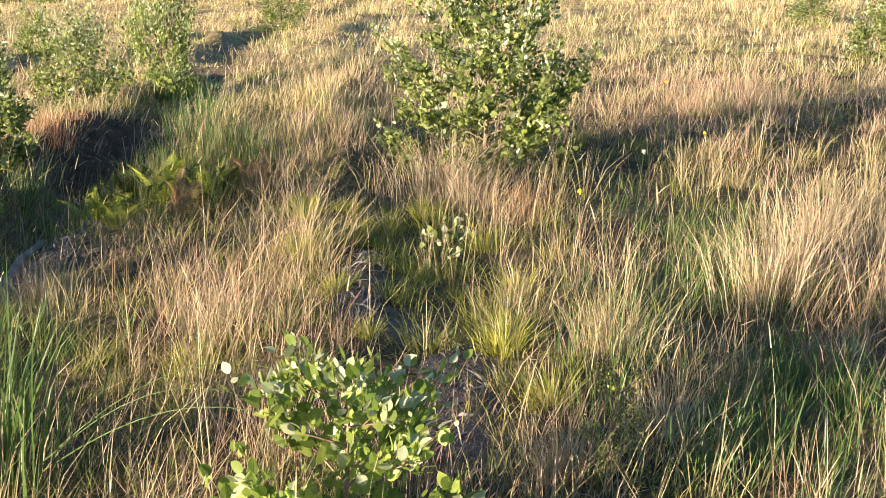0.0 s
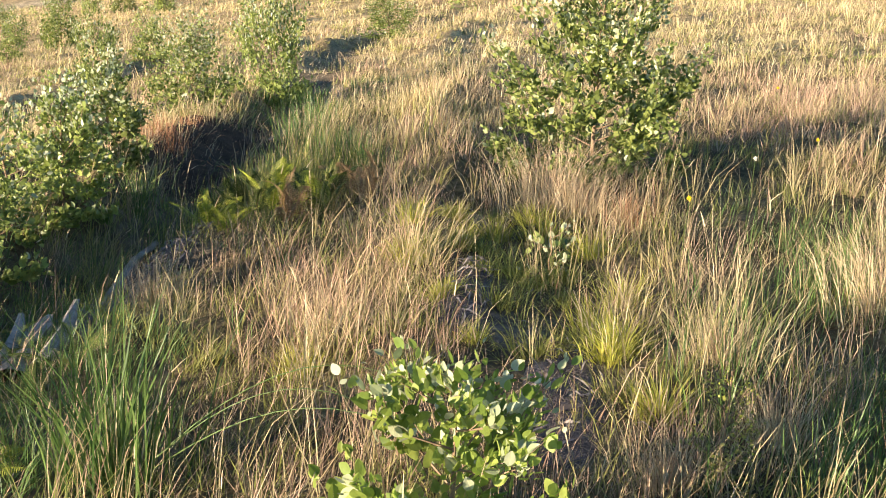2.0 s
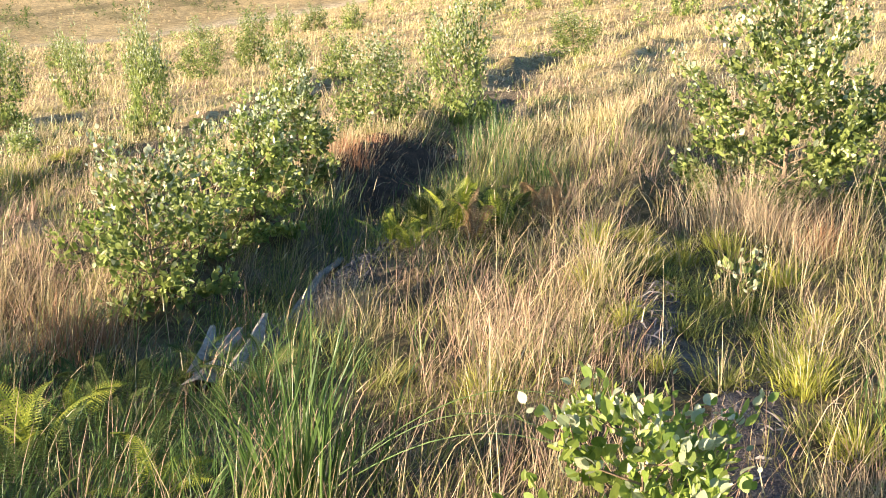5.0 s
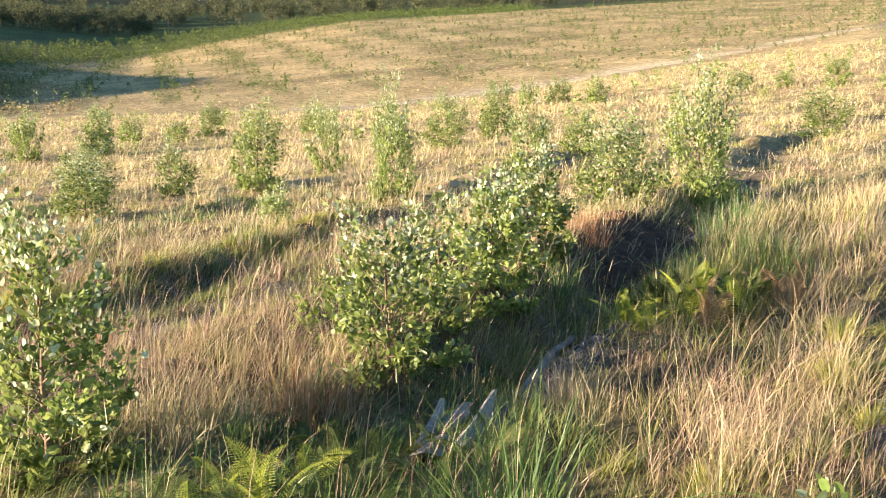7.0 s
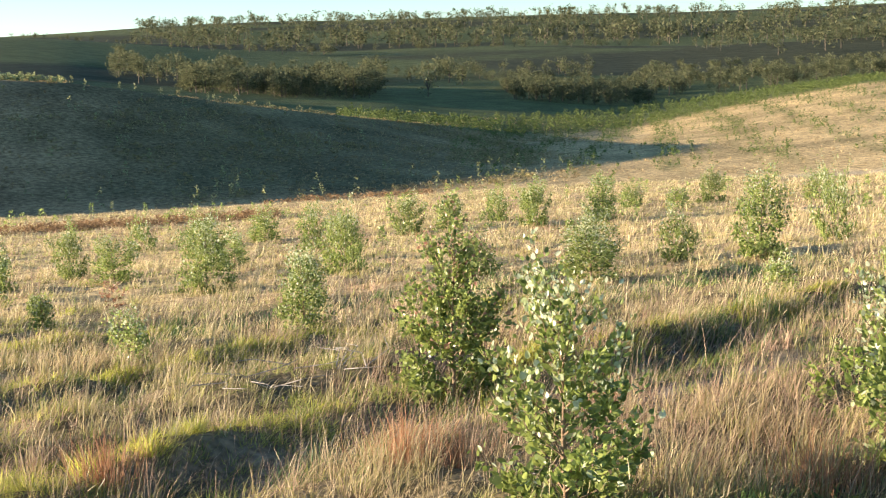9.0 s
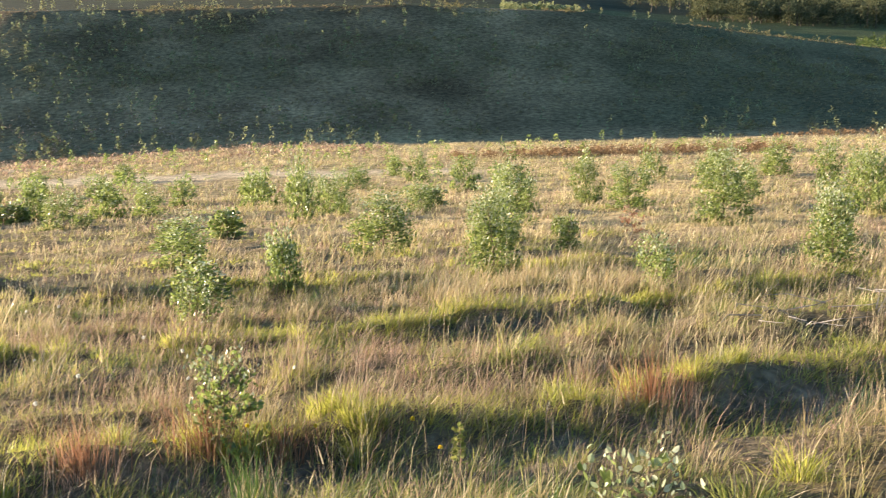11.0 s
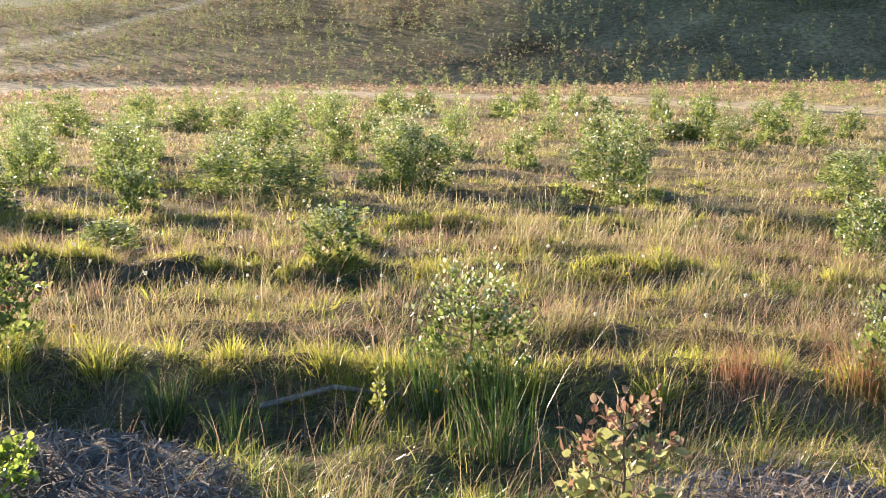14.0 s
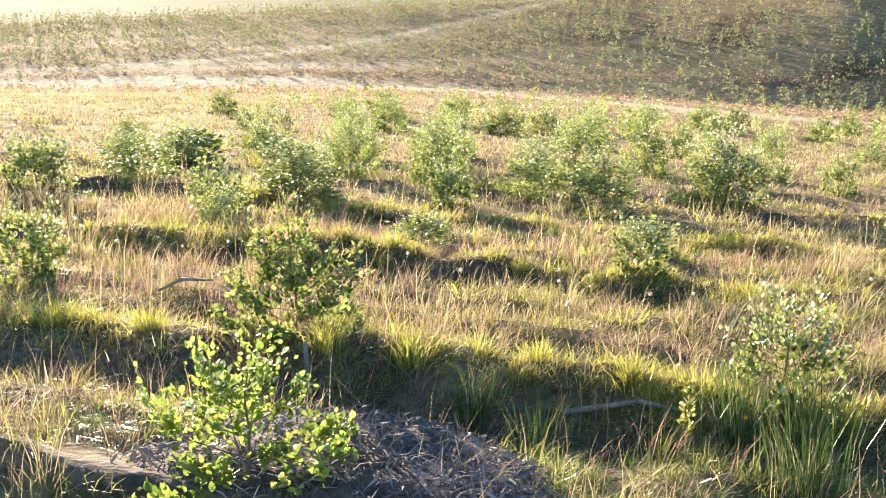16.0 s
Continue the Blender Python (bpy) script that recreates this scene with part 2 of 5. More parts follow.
RUST = leafy("rusty_seed_stems", (0.28, 0.14, 0.075), (0.5, 0.29, 0.17), 0.35, 0.7, 0.1)
LEAF = leafy("sapling_leaf", (0.085, 0.13, 0.03), (0.39, 0.45, 0.13), 0.46, 0.38, 0.5)
# pale leaves, also silvery highlights painted as leaf colour
PALE = leafy("pale_highlight_leaf", (0.30, 0.36, 0.18), (0.64, 0.66, 0.46), 0.35, 0.4, 0.5)
LIME = leafy("lime_leaf", (0.12, 0.20, 0.03), (0.45, 0.52, 0.12), 0.55, 0.42, 0.5)
RED = leafy("red_leaf", (0.33, 0.16, 0.11), (0.56, 0.40, 0.27), 0.40, 0.42, 0.5)
OLIVE = leafy("olive_leaf", (0.20, 0.23, 0.07), (0.50, 0.50, 0.24), 0.42, 0.42, 0.5)
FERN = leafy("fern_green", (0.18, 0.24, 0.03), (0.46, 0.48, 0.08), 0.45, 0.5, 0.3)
# bracken green with the ditch's shade put into the colour
FERN_SHADE = leafy("fern_shaded", (0.045, 0.07, 0.018), (0.125, 0.155, 0.04), 0.35, 0.6, 0.2)
FERN_DRY = leafy("fern_brown", (0.28, 0.17, 0.085), (0.46, 0.31, 0.17), 0.35, 0.7, 0.1)
FAR_LEAF = leafy("far_leaf", (0.17, 0.19, 0.08), (0.40, 0.41, 0.20), 0.35, 0.7, 0.1)
TREE_LEAF = leafy("woodland_leaf", (0.06, 0.075, 0.04), (0.19, 0.195, 0.10), 0.35, 0.8, 0.1)
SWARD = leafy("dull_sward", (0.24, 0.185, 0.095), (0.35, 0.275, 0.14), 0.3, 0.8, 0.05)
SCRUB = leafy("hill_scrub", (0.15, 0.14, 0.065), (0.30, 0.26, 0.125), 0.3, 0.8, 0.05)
SLOPE = leafy("slope_straw", (0.32, 0.24, 0.12), (0.60, 0.46, 0.25), 0.3, 0.8, 0.05)
CONIFER = leafy("plantation_green", (0.07, 0.105, 0.03), (0.18, 0.22, 0.07), 0.3, 0.7, 0.1)
MOSS = leafy("low_growth", (0.10, 0.115, 0.035), (0.34, 0.32, 0.12), 0.4, 0.7, 0.1, 0.6, (0.30, 0.22, 0.12))
FAR_BARK = solid("far_bark", (0.07, 0.06, 0.045), (0.14, 0.12, 0.09), 3, 0.9)
BARK = solid("twig_bark", (0.16, 0.11, 0.07), (0.34, 0.25, 0.16), 30, 0.8)
DEADWOOD = solid("weathered_wood", (0.19, 0.17, 0.155), (0.45, 0.415, 0.37), 6, 0.85, 0.5, (1, 1, 0.15))
MULCH = solid("grey_mulch", (0.06, 0.05, 0.048), (0.20, 0.17, 0.155), 9, 0.95, 0.8)
EARTH = solid("dark_earth", (0.035, 0.025, 0.018), (0.12, 0.08, 0.055), 7, 0.95, 0.9)
CHIP = leafy("weathered_chips", (0.12, 0.10, 0.095), (0.38, 0.34, 0.31), 0.02, 0.85, 0.1)
PETAL_Y = leafy("yellow_petal", (0.75, 0.55, 0.03), (0.8, 0.65, 0.06), 0.3, 0.6, 0.1)
PUFF = leafy("white_down", (0.7, 0.68, 0.6), (0.85, 0.83, 0.76), 0.5, 0.8, 0.05)


# ---- mesh helpers ----
rng = np.random.default_rng(7)


def sheet(name, verts, tris, material, smooth_faces=False):
    """A mesh from arrays of vertices and of triangles (or quads)."""
    tris = np.asarray(tris, np.int32)
    k = tris.shape[1]
    me = bpy.data.meshes.new(name)
    me.vertices.add(len(verts))
    me.vertices.foreach_set("co", np.asarray(verts, np.float32).ravel())
    me.loops.add(tris.size)
    me.loops.foreach_set("vertex_index", tris.ravel())
    me.polygons.add(len(tris))
    me.polygons.foreach_set("loop_start", np.arange(0, tris.size, k, dtype=np.int32))
    me.polygons.foreach_set("use_smooth", np.full(len(tris), smooth_faces))
    me.update(calc_edges=True)
    me.materials.append(material)
    return me


def part(name, me, parent, label=""):
    ob = new(name, me)
    ob.parent = parent
    if label:
        ob["label"] = label
    return ob


def thing(name, at, label, category, group="", kind=""):
    ob = new(name)
    ob.empty_display_size = 0.1
    ob.matrix_world = pose(*at)
    return tagged(ob, label, category, group, kind)


def blades(px, py, pz, height, width, lean_x, lean_y, bend=1.6, simple=False):
    """Blades of grass bent over by their lean: a tapering strip of three triangles each, or a single one far off."""
    n = len(px)
    turn = rng.uniform(0, math.pi, n)
    cx, cy = np.cos(turn) * width / 2, np.sin(turn) * width / 2
    rings = ((0, 1), (0, -1), (1, 0)) if simple else ((0, 1), (0, -1), (0.55, 0.8), (0.55, -0.8), (1, 0))
    v = np.empty((n, len(rings), 3), np.float32)
    for k, (f, w) in enumerate(rings):
        g = f ** bend
        v[:, k, 0] = px + cx * w + lean_x * g
        v[:, k, 1] = py + cy * w + lean_y * g
        v[:, k, 2] = pz + height * (f - 0.35 * g * np.clip(np.hypot(lean_x, lean_y) / height, 0, 1.2) ** 2)
    base = (np.arange(n) * len(rings))[:, None, None]
    t = np.array(((0, 1, 2),) if simple else ((0, 1, 3), (0, 3, 2), (2, 3, 4)))[None] + base
    return v.reshape(-1, 3), t.reshape(-1, 3)


def stems(points, radii, sides=5):
    """A tapering tube through points."""
    verts, faces = [], []
    pts = [Vector(p) for p in points]
    for i, p in enumerate(pts):
        d = (pts[min(i + 1, len(pts) - 1)] - pts[max(i - 1, 0)]).normalized()
        a = d.orthogonal().normalized()
        b = d.cross(a)
        for s in range(sides):
            w = 2 * math.pi * s / sides
            verts.append(p + (a * math.cos(w) + b * math.sin(w)) * radii[i])
    for i in range(len(pts) - 1):
        for s in range(sides):
            a, b = i * sides + s, i * sides + (s + 1) % sides
            faces += [(a, b, b + sides), (a, b + sides, a + sides)]
    return np.array([tuple(q) for q in verts]), np.array(faces)


def joined(pieces):
    vs, fs, n = [], [], 0
    for v, f in pieces:
        vs.append(v)
        fs.append(f + n)
        n += len(v)
    return np.concatenate(vs), np.concatenate(fs)


LEAF_SHAPE = np.array(((0, 0, 0), (0.32, 0.36, 0.05), (0.36, -0.36, 0.05), (0.42, 0, -0.03), (0.75, 0.24, 0.0), (0.75, -0.24, 0.0), (1.0, 0, -0.10)))
LEAF_TRIS = np.array(((0, 3, 1), (0, 2, 3), (1, 3, 4), (2, 5, 3), (3, 6, 4), (3, 5, 6)))


# a rounder leaf for the saplings close by
_f = np.array((0, .12, .3, .52, .74, .9, 1))
_w = np.array((0, .17, .29, .31, .23, .11, 0))
FINE_SHAPE = np.array([(0, 0, 0)] + [(f, s * w, .06 - .16 * f * f) for f, w in zip(_f[1:6], _w[1:6]) for s in (1, -1)] + [(1, 0, -.12)] + [(f, 0, .02 - .16 * f * f) for f in (.3, .74)])
FINE_TRIS = np.array(((0, 12, 1), (0, 2, 12), (1, 12, 3), (2, 4, 12), (3, 12, 5), (4, 6, 12), (5, 12, 13), (6, 13, 12), (5, 13, 7), (6, 8, 13), (7, 13, 9), (8, 10, 13), (9, 13, 11), (10, 11, 13)))


FLAKE_SHAPE = np.array(((0, 0, 0), (.5, .36, .04), (1, 0, -.06), (.5, -.36, .04)))
FLAKE_TRIS = np.array(((0, 2, 1), (0, 3, 2)))


def leaves(pos, out, size, droop=0.3, fine=1):
    """Oval folded leaves at pos, pointing out, each with its own roll."""
    shape, tris = ((FLAKE_SHAPE, FLAKE_TRIS), (LEAF_SHAPE, LEAF_TRIS), (FINE_SHAPE, FINE_TRIS))[fine]
    n = len(pos)
    d = out + rng.normal(0, 0.6, (n, 3))
    d[:, 2] -= droop * rng.uniform(0, 1, n) - 0.15
    d /= np.linalg.norm(d, axis=1)[:, None]
    r = rng.normal(0, 1, (n, 3))
    s = np.cross(d, r)
    s /= np.linalg.norm(s, axis=1)[:, None] + 1e-6
    u = np.cross(s, d)
    L = shape[None] * size[:, None, None] * np.stack((np.ones(n), rng.uniform(.7, 1.25, n), rng.uniform(-.5, 2.5, n)), -1)[:, None]
    v = pos[:, None] + L[:, :, 0:1] * d[:, None] + L[:, :, 1:2] * s[:, None] + L[:, :, 2:3] * u[:, None]
    t = tris[None] + (np.arange(n) * len(shape))[:, None, None]
    return v.reshape(-1, 3), t.reshape(-1, 3)


def sapling(at, height, width, n_leaf, leaf, label, group="planted saplings", seed=1, mats=(LEAF, PALE), mix=0.2, limbs=15, upright=1.35, fine=1):
    """A young planted tree: a stem, limbs from near the ground up that fork into twigs, and leaves set close along the twigs."""
    r = random.Random(seed)
    ob = thing("sapling", at, label, "sapling", group)
    bx, by = r.uniform(-.07, .07) * height, r.uniform(-.07, .07) * height
    steps = (0, .2, .4, .6, .8, 1)
    line = [(bx * f * f + r.uniform(-.012, .012), by * f * f + r.uniform(-.012, .012), height * 0.92 * f - 0.12 * (f == 0)) for f in steps]
    part("trunk", sheet("trunk", *stems(line, [0.010 * height * (1.15 - f) + 0.002 for f in steps]), BARK, True), ob, "thin brown woody stem")
    pos, out, tip, owner, boughs = [], [], [], [], []
    limbs = limbs + 10 * (fine == 0)
    spread = 0.013 + 0.014 * min(1.3, height) + (0.025 * height if fine == 0 else 0)
    twigs = 5 if fine else 4
    foot = r.uniform(.8, 1.08)
    for i in range(limbs):
        f = 0.01 + 0.9 * ((i + r.random()) / limbs) ** 1.55
        k = min(int(f * 5), 4)
        p = Vector(line[k]).lerp(Vector(line[k + 1]), f * 5 - k)
        w = i * 2.4 + r.uniform(-.6, .6)
        reach = width / 2 * (foot + (1.25 - foot) * f - 0.95 * f * f) * r.choice((.7, .85, 1, 1, 1.15))
        rise = (0.10 * height * r.uniform(.5, 1.3) + reach * r.uniform(.1, .8)) * upright * (.25 + .75 * min(1, f / .18))
        if f > .5 and height > .75:
            reach, rise = reach * .8, rise * 1.25
        aim = Vector((math.cos(w), math.sin(w), 0))
        q1 = p + aim * reach * .6 + Vector((0, 0, rise * .35))
        q2 = p + aim * reach + Vector((0, 0, rise))
        wood = [stems([p, q1, q2], [.0045 * height + .001, .003, .001], 4)]
        runs = [(q1, q2)]
        for j in range(twigs):
            g = .25 + .7 * (j + r.random()) / twigs
            c = p.lerp(q1, g * 2) if g < .5 else q1.lerp(q2, g * 2 - 1)
            v = w + (1 if j % 2 else -1) * r.uniform(.3, 1.2)
            ln = (0.16 * width + 0.05 * height) * r.uniform(.6, 1.25) * (1.1 - .5 * f)
            e = c + Vector((math.cos(v), math.sin(v), 0)) * ln * .8 + Vector((0, 0, ln * r.uniform(-.2 if f < .3 else .3, 1.0)))
            runs.append((c, e))
            if fine:
                wood.append(stems([c, e], [.002, .0007], 3))
        boughs.append(part("limb", sheet("limb", *joined(wood), BARK, True), ob))
        m = max(6, int(n_leaf / limbs * (0.45 + 0.9 * reach / (width / 2))))
        for j in range(m):
            c, e = runs[j % len(runs)]
            g = 1.06 - r.random() ** 1.3
            d = (e - c).normalized()
            pos.append(tuple(c.lerp(e, g) + Vector((r.gauss(0, 1), r.gauss(0, 1), r.gauss(0, .9))) * spread))
            out.append((d.x * .7, d.y * .7, .25 + .6 * d.z + .5 * (f > .5)))
            tip.append(max(0, g))
            owner.append(i)
    for j in range(int(n_leaf * .06)):
        f = r.uniform(.5, 1.06)
        w = r.uniform(0, 7)
        pos.append((bx * f * f + math.cos(w) * .04 * width, by * f * f + math.sin(w) * .04 * width, height * 0.94 * f))
        out.append((math.cos(w) * .8, math.sin(w) * .8, .8))
        tip.append(f)
        owner.append(-1)
    pos, out, tip, owner = np.array(pos), np.array(out), np.array(tip), np.array(owner)
    pos[:, 2] = np.maximum(pos[:, 2], 0.03)
    tall = np.clip(pos[:, 2] / height, 0, 1)
    size = leaf * rng.uniform(.5, 1.35, len(pos)) * (1.18 - 0.45 * tall) * (1.15 - .4 * tip)
    # second leaf tone, thicker towards the top; in PALE it paints highlights
    high = rng.random(len(pos)) < mix * (0.1 + 2.2 * tall ** 2) * (.35 + tip)
    if fine == 2:
        # close by, each limb carries its own spray of leaves
        for i, bough in enumerate(boughs):
            k = (owner == i) & ~high
            if k.any():
                tagged(part("leaf_spray", sheet("leaf_spray", *leaves(pos[k], out[k], size[k], fine=fine), mats[0]), bough), kind="stuff")
        k = high | (owner < 0)
        pos, out, size, high = pos[k], out[k], size[k], high[k]
    tagged(part("crown", sheet("crown", *leaves(pos[~high], out[~high], size[~high], fine=fine), mats[0]), ob, "dense oval green leaves"), kind="stuff")
    if high.any():
        tagged(part("shoot_foliage", sheet("shoot_foliage", *leaves(pos[high], out[high], size[high], fine=fine), mats[1]), ob, "young shoot leaves and leaves paled as highlights"), kind="stuff")
    return ob


def track_mask(x, y):
    """Pale wheel tracks: along the valley floor, below the golden slope and up the far hillside."""
    dx, dy = x - STAND[0], y - STAND[1]
    d, ang = np.hypot(dx, dy), np.degrees(np.arctan2(-dx, dy))
    ragged = 1.5 * wob(ang, 0.9, 0.2) + 1.0 * wob(ang, 3.1, 0.7)
    total = 0 * d
    for lo, hi, base, wide, power in ((64, 150, np.interp(ang, (64, 71, 79, 86, 94, 104, 111, 119, 150), (64, 66, 68, 72, 84, 97, 107, 119, 125)), np.interp(ang, (64, 80, 95, 110), (2.2, 4.2, 6.0, 7.0)), 0.97),
                                      (84, 150, np.interp(ang, (84, 95, 104, 119, 150), (97, 106, 112, 126, 132)), 4.0, 0.6),
                                      (-30, 33, np.interp(ang, (-30, 5, 13, 21, 28, 33), (150, 150, 125, 112, 106, 104)), 6.0, 0.95),
                                      (106, 130, np.interp(ang, (106, 110, 114, 118, 122, 130), (228, 205, 184, 166, 152, 140)), 3.4, 0.95),
                                      (112, 150, 140 + 0 * d, 4.5, 0.5)):
        total = total + power * np.exp(-np.abs((d - base - ragged) / wide) ** 3) * smooth(ang, lo, lo + 5) * (1 - smooth(ang, hi - 3, hi))
    return np.clip(total, 0, 1)


def mulch_strip(x, y):
    """Where the ridges lie bare under grey shreds of wood: 0 to 1."""
    u = row_u(x, y)
    near = np.exp(-((u - 2.1) / 0.42) ** 2)
    one = near * smooth(-x, 3.6, 4.1) * (1 - smooth(-x, 6.4, 6.8)) * smooth(y, -4.4, -3.8) * (1 - smooth(y, 1.8, 2.6))
    middle = np.interp(y, (4.0, 4.9, 5.35, 7.15, 8.5), (0.09, 0.10, -0.2, -0.43, -0.55))
    two = 0.7 * np.exp(-((x - middle) / 0.15) ** 2) * smooth(y, 3.9, 4.2) * (1 - smooth(y, 7.6, 8.2)) * np.clip(0.55 + 0.9 * wob(y, 2.6, 0.3), 0, 1)
    four = 0.9 * np.exp(-((x + 6.05) / 0.25) ** 2) * smooth(y, 7.3, 7.8) * (1 - smooth(y, 9.6, 10.4))
    three = 0.8 * np.exp(-((u - 0.32) / 0.22) ** 2) * smooth(x, -3.6, -3.2) * (x < -1.5) * smooth(y, 5.2, 5.8) * (1 - smooth(y, 22, 26))
    return np.clip(one + two + three + four, 0, 1)


def open_ridge(x, y):
    """The crest of the ridge ahead, where only low tussocks grow: 0 to 1."""
    middle = np.interp(y, (4.0, 4.9, 5.35, 7.15, 8.5), (0.12, 0.12, -0.1, -0.3, -0.4))
    return np.exp(-((x - middle) / 0.36) ** 4) * smooth(y, 3.6, 4.1) * (1 - smooth(y, 7.4, 8.2))


# ---- ground: one sheet out to the far hills ----
def make_ground():
    rad = [0.0]
    r = 0.01
    while r < 4600:
        rad.append(r)
        r *= 3.0 if r < 0.2 else 1.15 if r < 0.9 else 1.026 if r < 90 else 1.013 if r < 340 else 1.035
    az = np.concatenate((np.linspace(-28, 146, 350), np.linspace(146, 332, 56)[1:-1]))
    ra, aa = np.meshgrid(np.array(rad[1:]), np.radians(az), indexing="ij")
    x, y = STAND[0] - np.sin(aa) * ra, STAND[1] + np.cos(aa) * ra
    z = land(x, y)
    nr, na = x.shape
    v = np.stack((x, y, z), -1).reshape(-1, 3)
    i, j = np.meshgrid(np.arange(nr - 1), np.arange(na), indexing="ij")
    j2 = (j + 1) % na
    quads = np.stack((i * na + j, i * na + j2, (i + 1) * na + j2, (i + 1) * na + j), -1).reshape(-1, 4)
    v[:na] = (STAND[0], STAND[1], float(land(STAND[0], STAND[1])))
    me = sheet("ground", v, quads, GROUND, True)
    # what covers the soil: thatch near by, straw on the golden slopes, green sward on the shaded hill
    d = ra.ravel()
    ang = np.degrees(aa).ravel()
    px, py = v[:, 0], v[:, 1]
    u = row_u(px, py)
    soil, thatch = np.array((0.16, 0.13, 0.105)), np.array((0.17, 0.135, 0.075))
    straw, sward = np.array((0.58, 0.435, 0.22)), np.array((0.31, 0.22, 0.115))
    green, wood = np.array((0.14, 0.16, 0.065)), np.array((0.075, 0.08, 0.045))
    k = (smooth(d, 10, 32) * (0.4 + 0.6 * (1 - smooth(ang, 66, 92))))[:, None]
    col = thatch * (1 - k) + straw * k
    bare = np.exp(-((u - 0.1) / 0.6) ** 2) * (px < 0) * (1 - smooth(d, 30, 60))
    col = col * (1 - 0.65 * bare[:, None]) + soil * 0.65 * bare[:, None]
    raw = mulch_strip(px, py)
    col = col * (1 - raw[:, None]) + np.array((0.20, 0.175, 0.155)) * raw[:, None]
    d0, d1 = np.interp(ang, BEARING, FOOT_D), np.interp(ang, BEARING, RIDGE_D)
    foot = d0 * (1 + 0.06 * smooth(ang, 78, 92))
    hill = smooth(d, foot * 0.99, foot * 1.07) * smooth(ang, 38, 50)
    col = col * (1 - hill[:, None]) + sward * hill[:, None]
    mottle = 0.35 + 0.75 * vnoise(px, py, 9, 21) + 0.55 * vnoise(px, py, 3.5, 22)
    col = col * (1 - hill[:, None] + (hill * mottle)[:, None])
    # greener scrub tone, darkened further to paint the hill's shade deeper
    scrub_shade = (0.65 * hill * (1 - smooth(ang, 56, 70)))[:, None]
    col = col * (1 - scrub_shade) + np.array((0.125, 0.14, 0.07)) * scrub_shade
    back = smooth(d, d1 * 1.02, d1 * 1.1)
    col = col * (1 - back[:, None]) + green * back[:, None]
    wild = smooth(wob(px, 0.011, 0.3) + wob(py, 0.009, 1.1), -0.2, 0.4) * smooth(d, d1 * 1.35, d1 * 1.6)
    col = col * (1 - wild[:, None]) + wood * wild[:, None]
    on = track_mask(px, py)
    col = col * (1 - on[:, None]) + np.array((0.66, 0.53, 0.34)) * on[:, None]
    # dry reddish strip of bracken along the foot of the shaded hill
    on = 0.5 * np.exp(-((d - d0 * 1.0) / 5) ** 2) * smooth(ang, 45, 52) * (1 - smooth(ang, 64, 74))
    col = col * (1 - on[:, None]) + np.array((0.33, 0.22, 0.12)) * on[:, None]
    # darker strips: heath over the golden slope, painted shadow lines on the valley floor
    strips = smooth(wob(d + 6 * wob(ang, 0.25, 1.0), 0.13, 0.4) + 0.6 * wob(ang, 0.55, d * 0.01), 0.05, 0.6) * smooth(d, 95, 130) * (1 - back)
    col = col * (1 - 0.4 * strips[:, None]) + np.array((0.24, 0.20, 0.10)) * 0.4 * strips[:, None]
    rows = smooth(wob(px * 0.80 + py * 0.60 + 1.5 * wob(py, 0.05, 0.3), 0.62, 0.2), 0.15, 0.6) * smooth(d, 118, 135) * (1 - smooth(d, d1 * 0.97, d1 * 1.03)) * (1 - smooth(ang, 36, 46)) * np.clip(0.5 + 0.9 * wob(px, 0.05, 1.2) * wob(py, 0.043, 0.1), 0, 1)
    col = col * (1 - 0.75 * rows[:, None]) + np.array((0.19, 0.19, 0.08)) * 0.75 * rows[:, None]
    c4 = np.concatenate((col, np.ones((len(col), 1))), 1).astype(np.float32)
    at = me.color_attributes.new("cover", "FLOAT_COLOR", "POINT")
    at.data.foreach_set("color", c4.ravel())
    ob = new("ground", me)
    return tagged(ob, "rough hillside of thatch and bare ploughed soil rolling into hills", "ground", kind="structure")


make_ground()


def polar(az, d):
    return (STAND[0] - math.sin(radians(az)) * d, STAND[1] + math.cos(radians(az)) * d)



# ---- grass ----
def field_points(n, lo, hi, power, a0=-30, a1=147):
    """Places spread over the fan of the field, thinning with distance."""
    q = rng.random(n)
    e = 2 - power
    d = (lo ** e + q * (hi ** e - lo ** e)) ** (1 / e)
    a = np.radians(rng.uniform(a0, a1, n))
    return STAND[0] - np.sin(a) * d, STAND[1] + np.cos(a) * d, d


def patch(x, y, f, p):
    return wob(x + 0.35 * y, f, p) * wob(y - 0.25 * x, f * 0.83, p + 1.3)


def bank_points(n, rows, y0, y1, u0, spread):
    """Places along the banks of the ditches, u0 metres from the ditch's middle."""
    y = rng.uniform(y0, y1, n)
    k = rng.integers(rows[0], rows[1] + 1, n)
    x = TRENCH - ROW * k + rng.normal(u0, spread, n)
    x = x - 0.09 * (y - 6) * (1 - smooth(y, 20, 60)) - 0.22 * wob(y, 0.23, 1.0) - 0.14 * wob(y, 0.9, 2.0)
    return x, y, np.hypot(x - STAND[0], y - STAND[1])


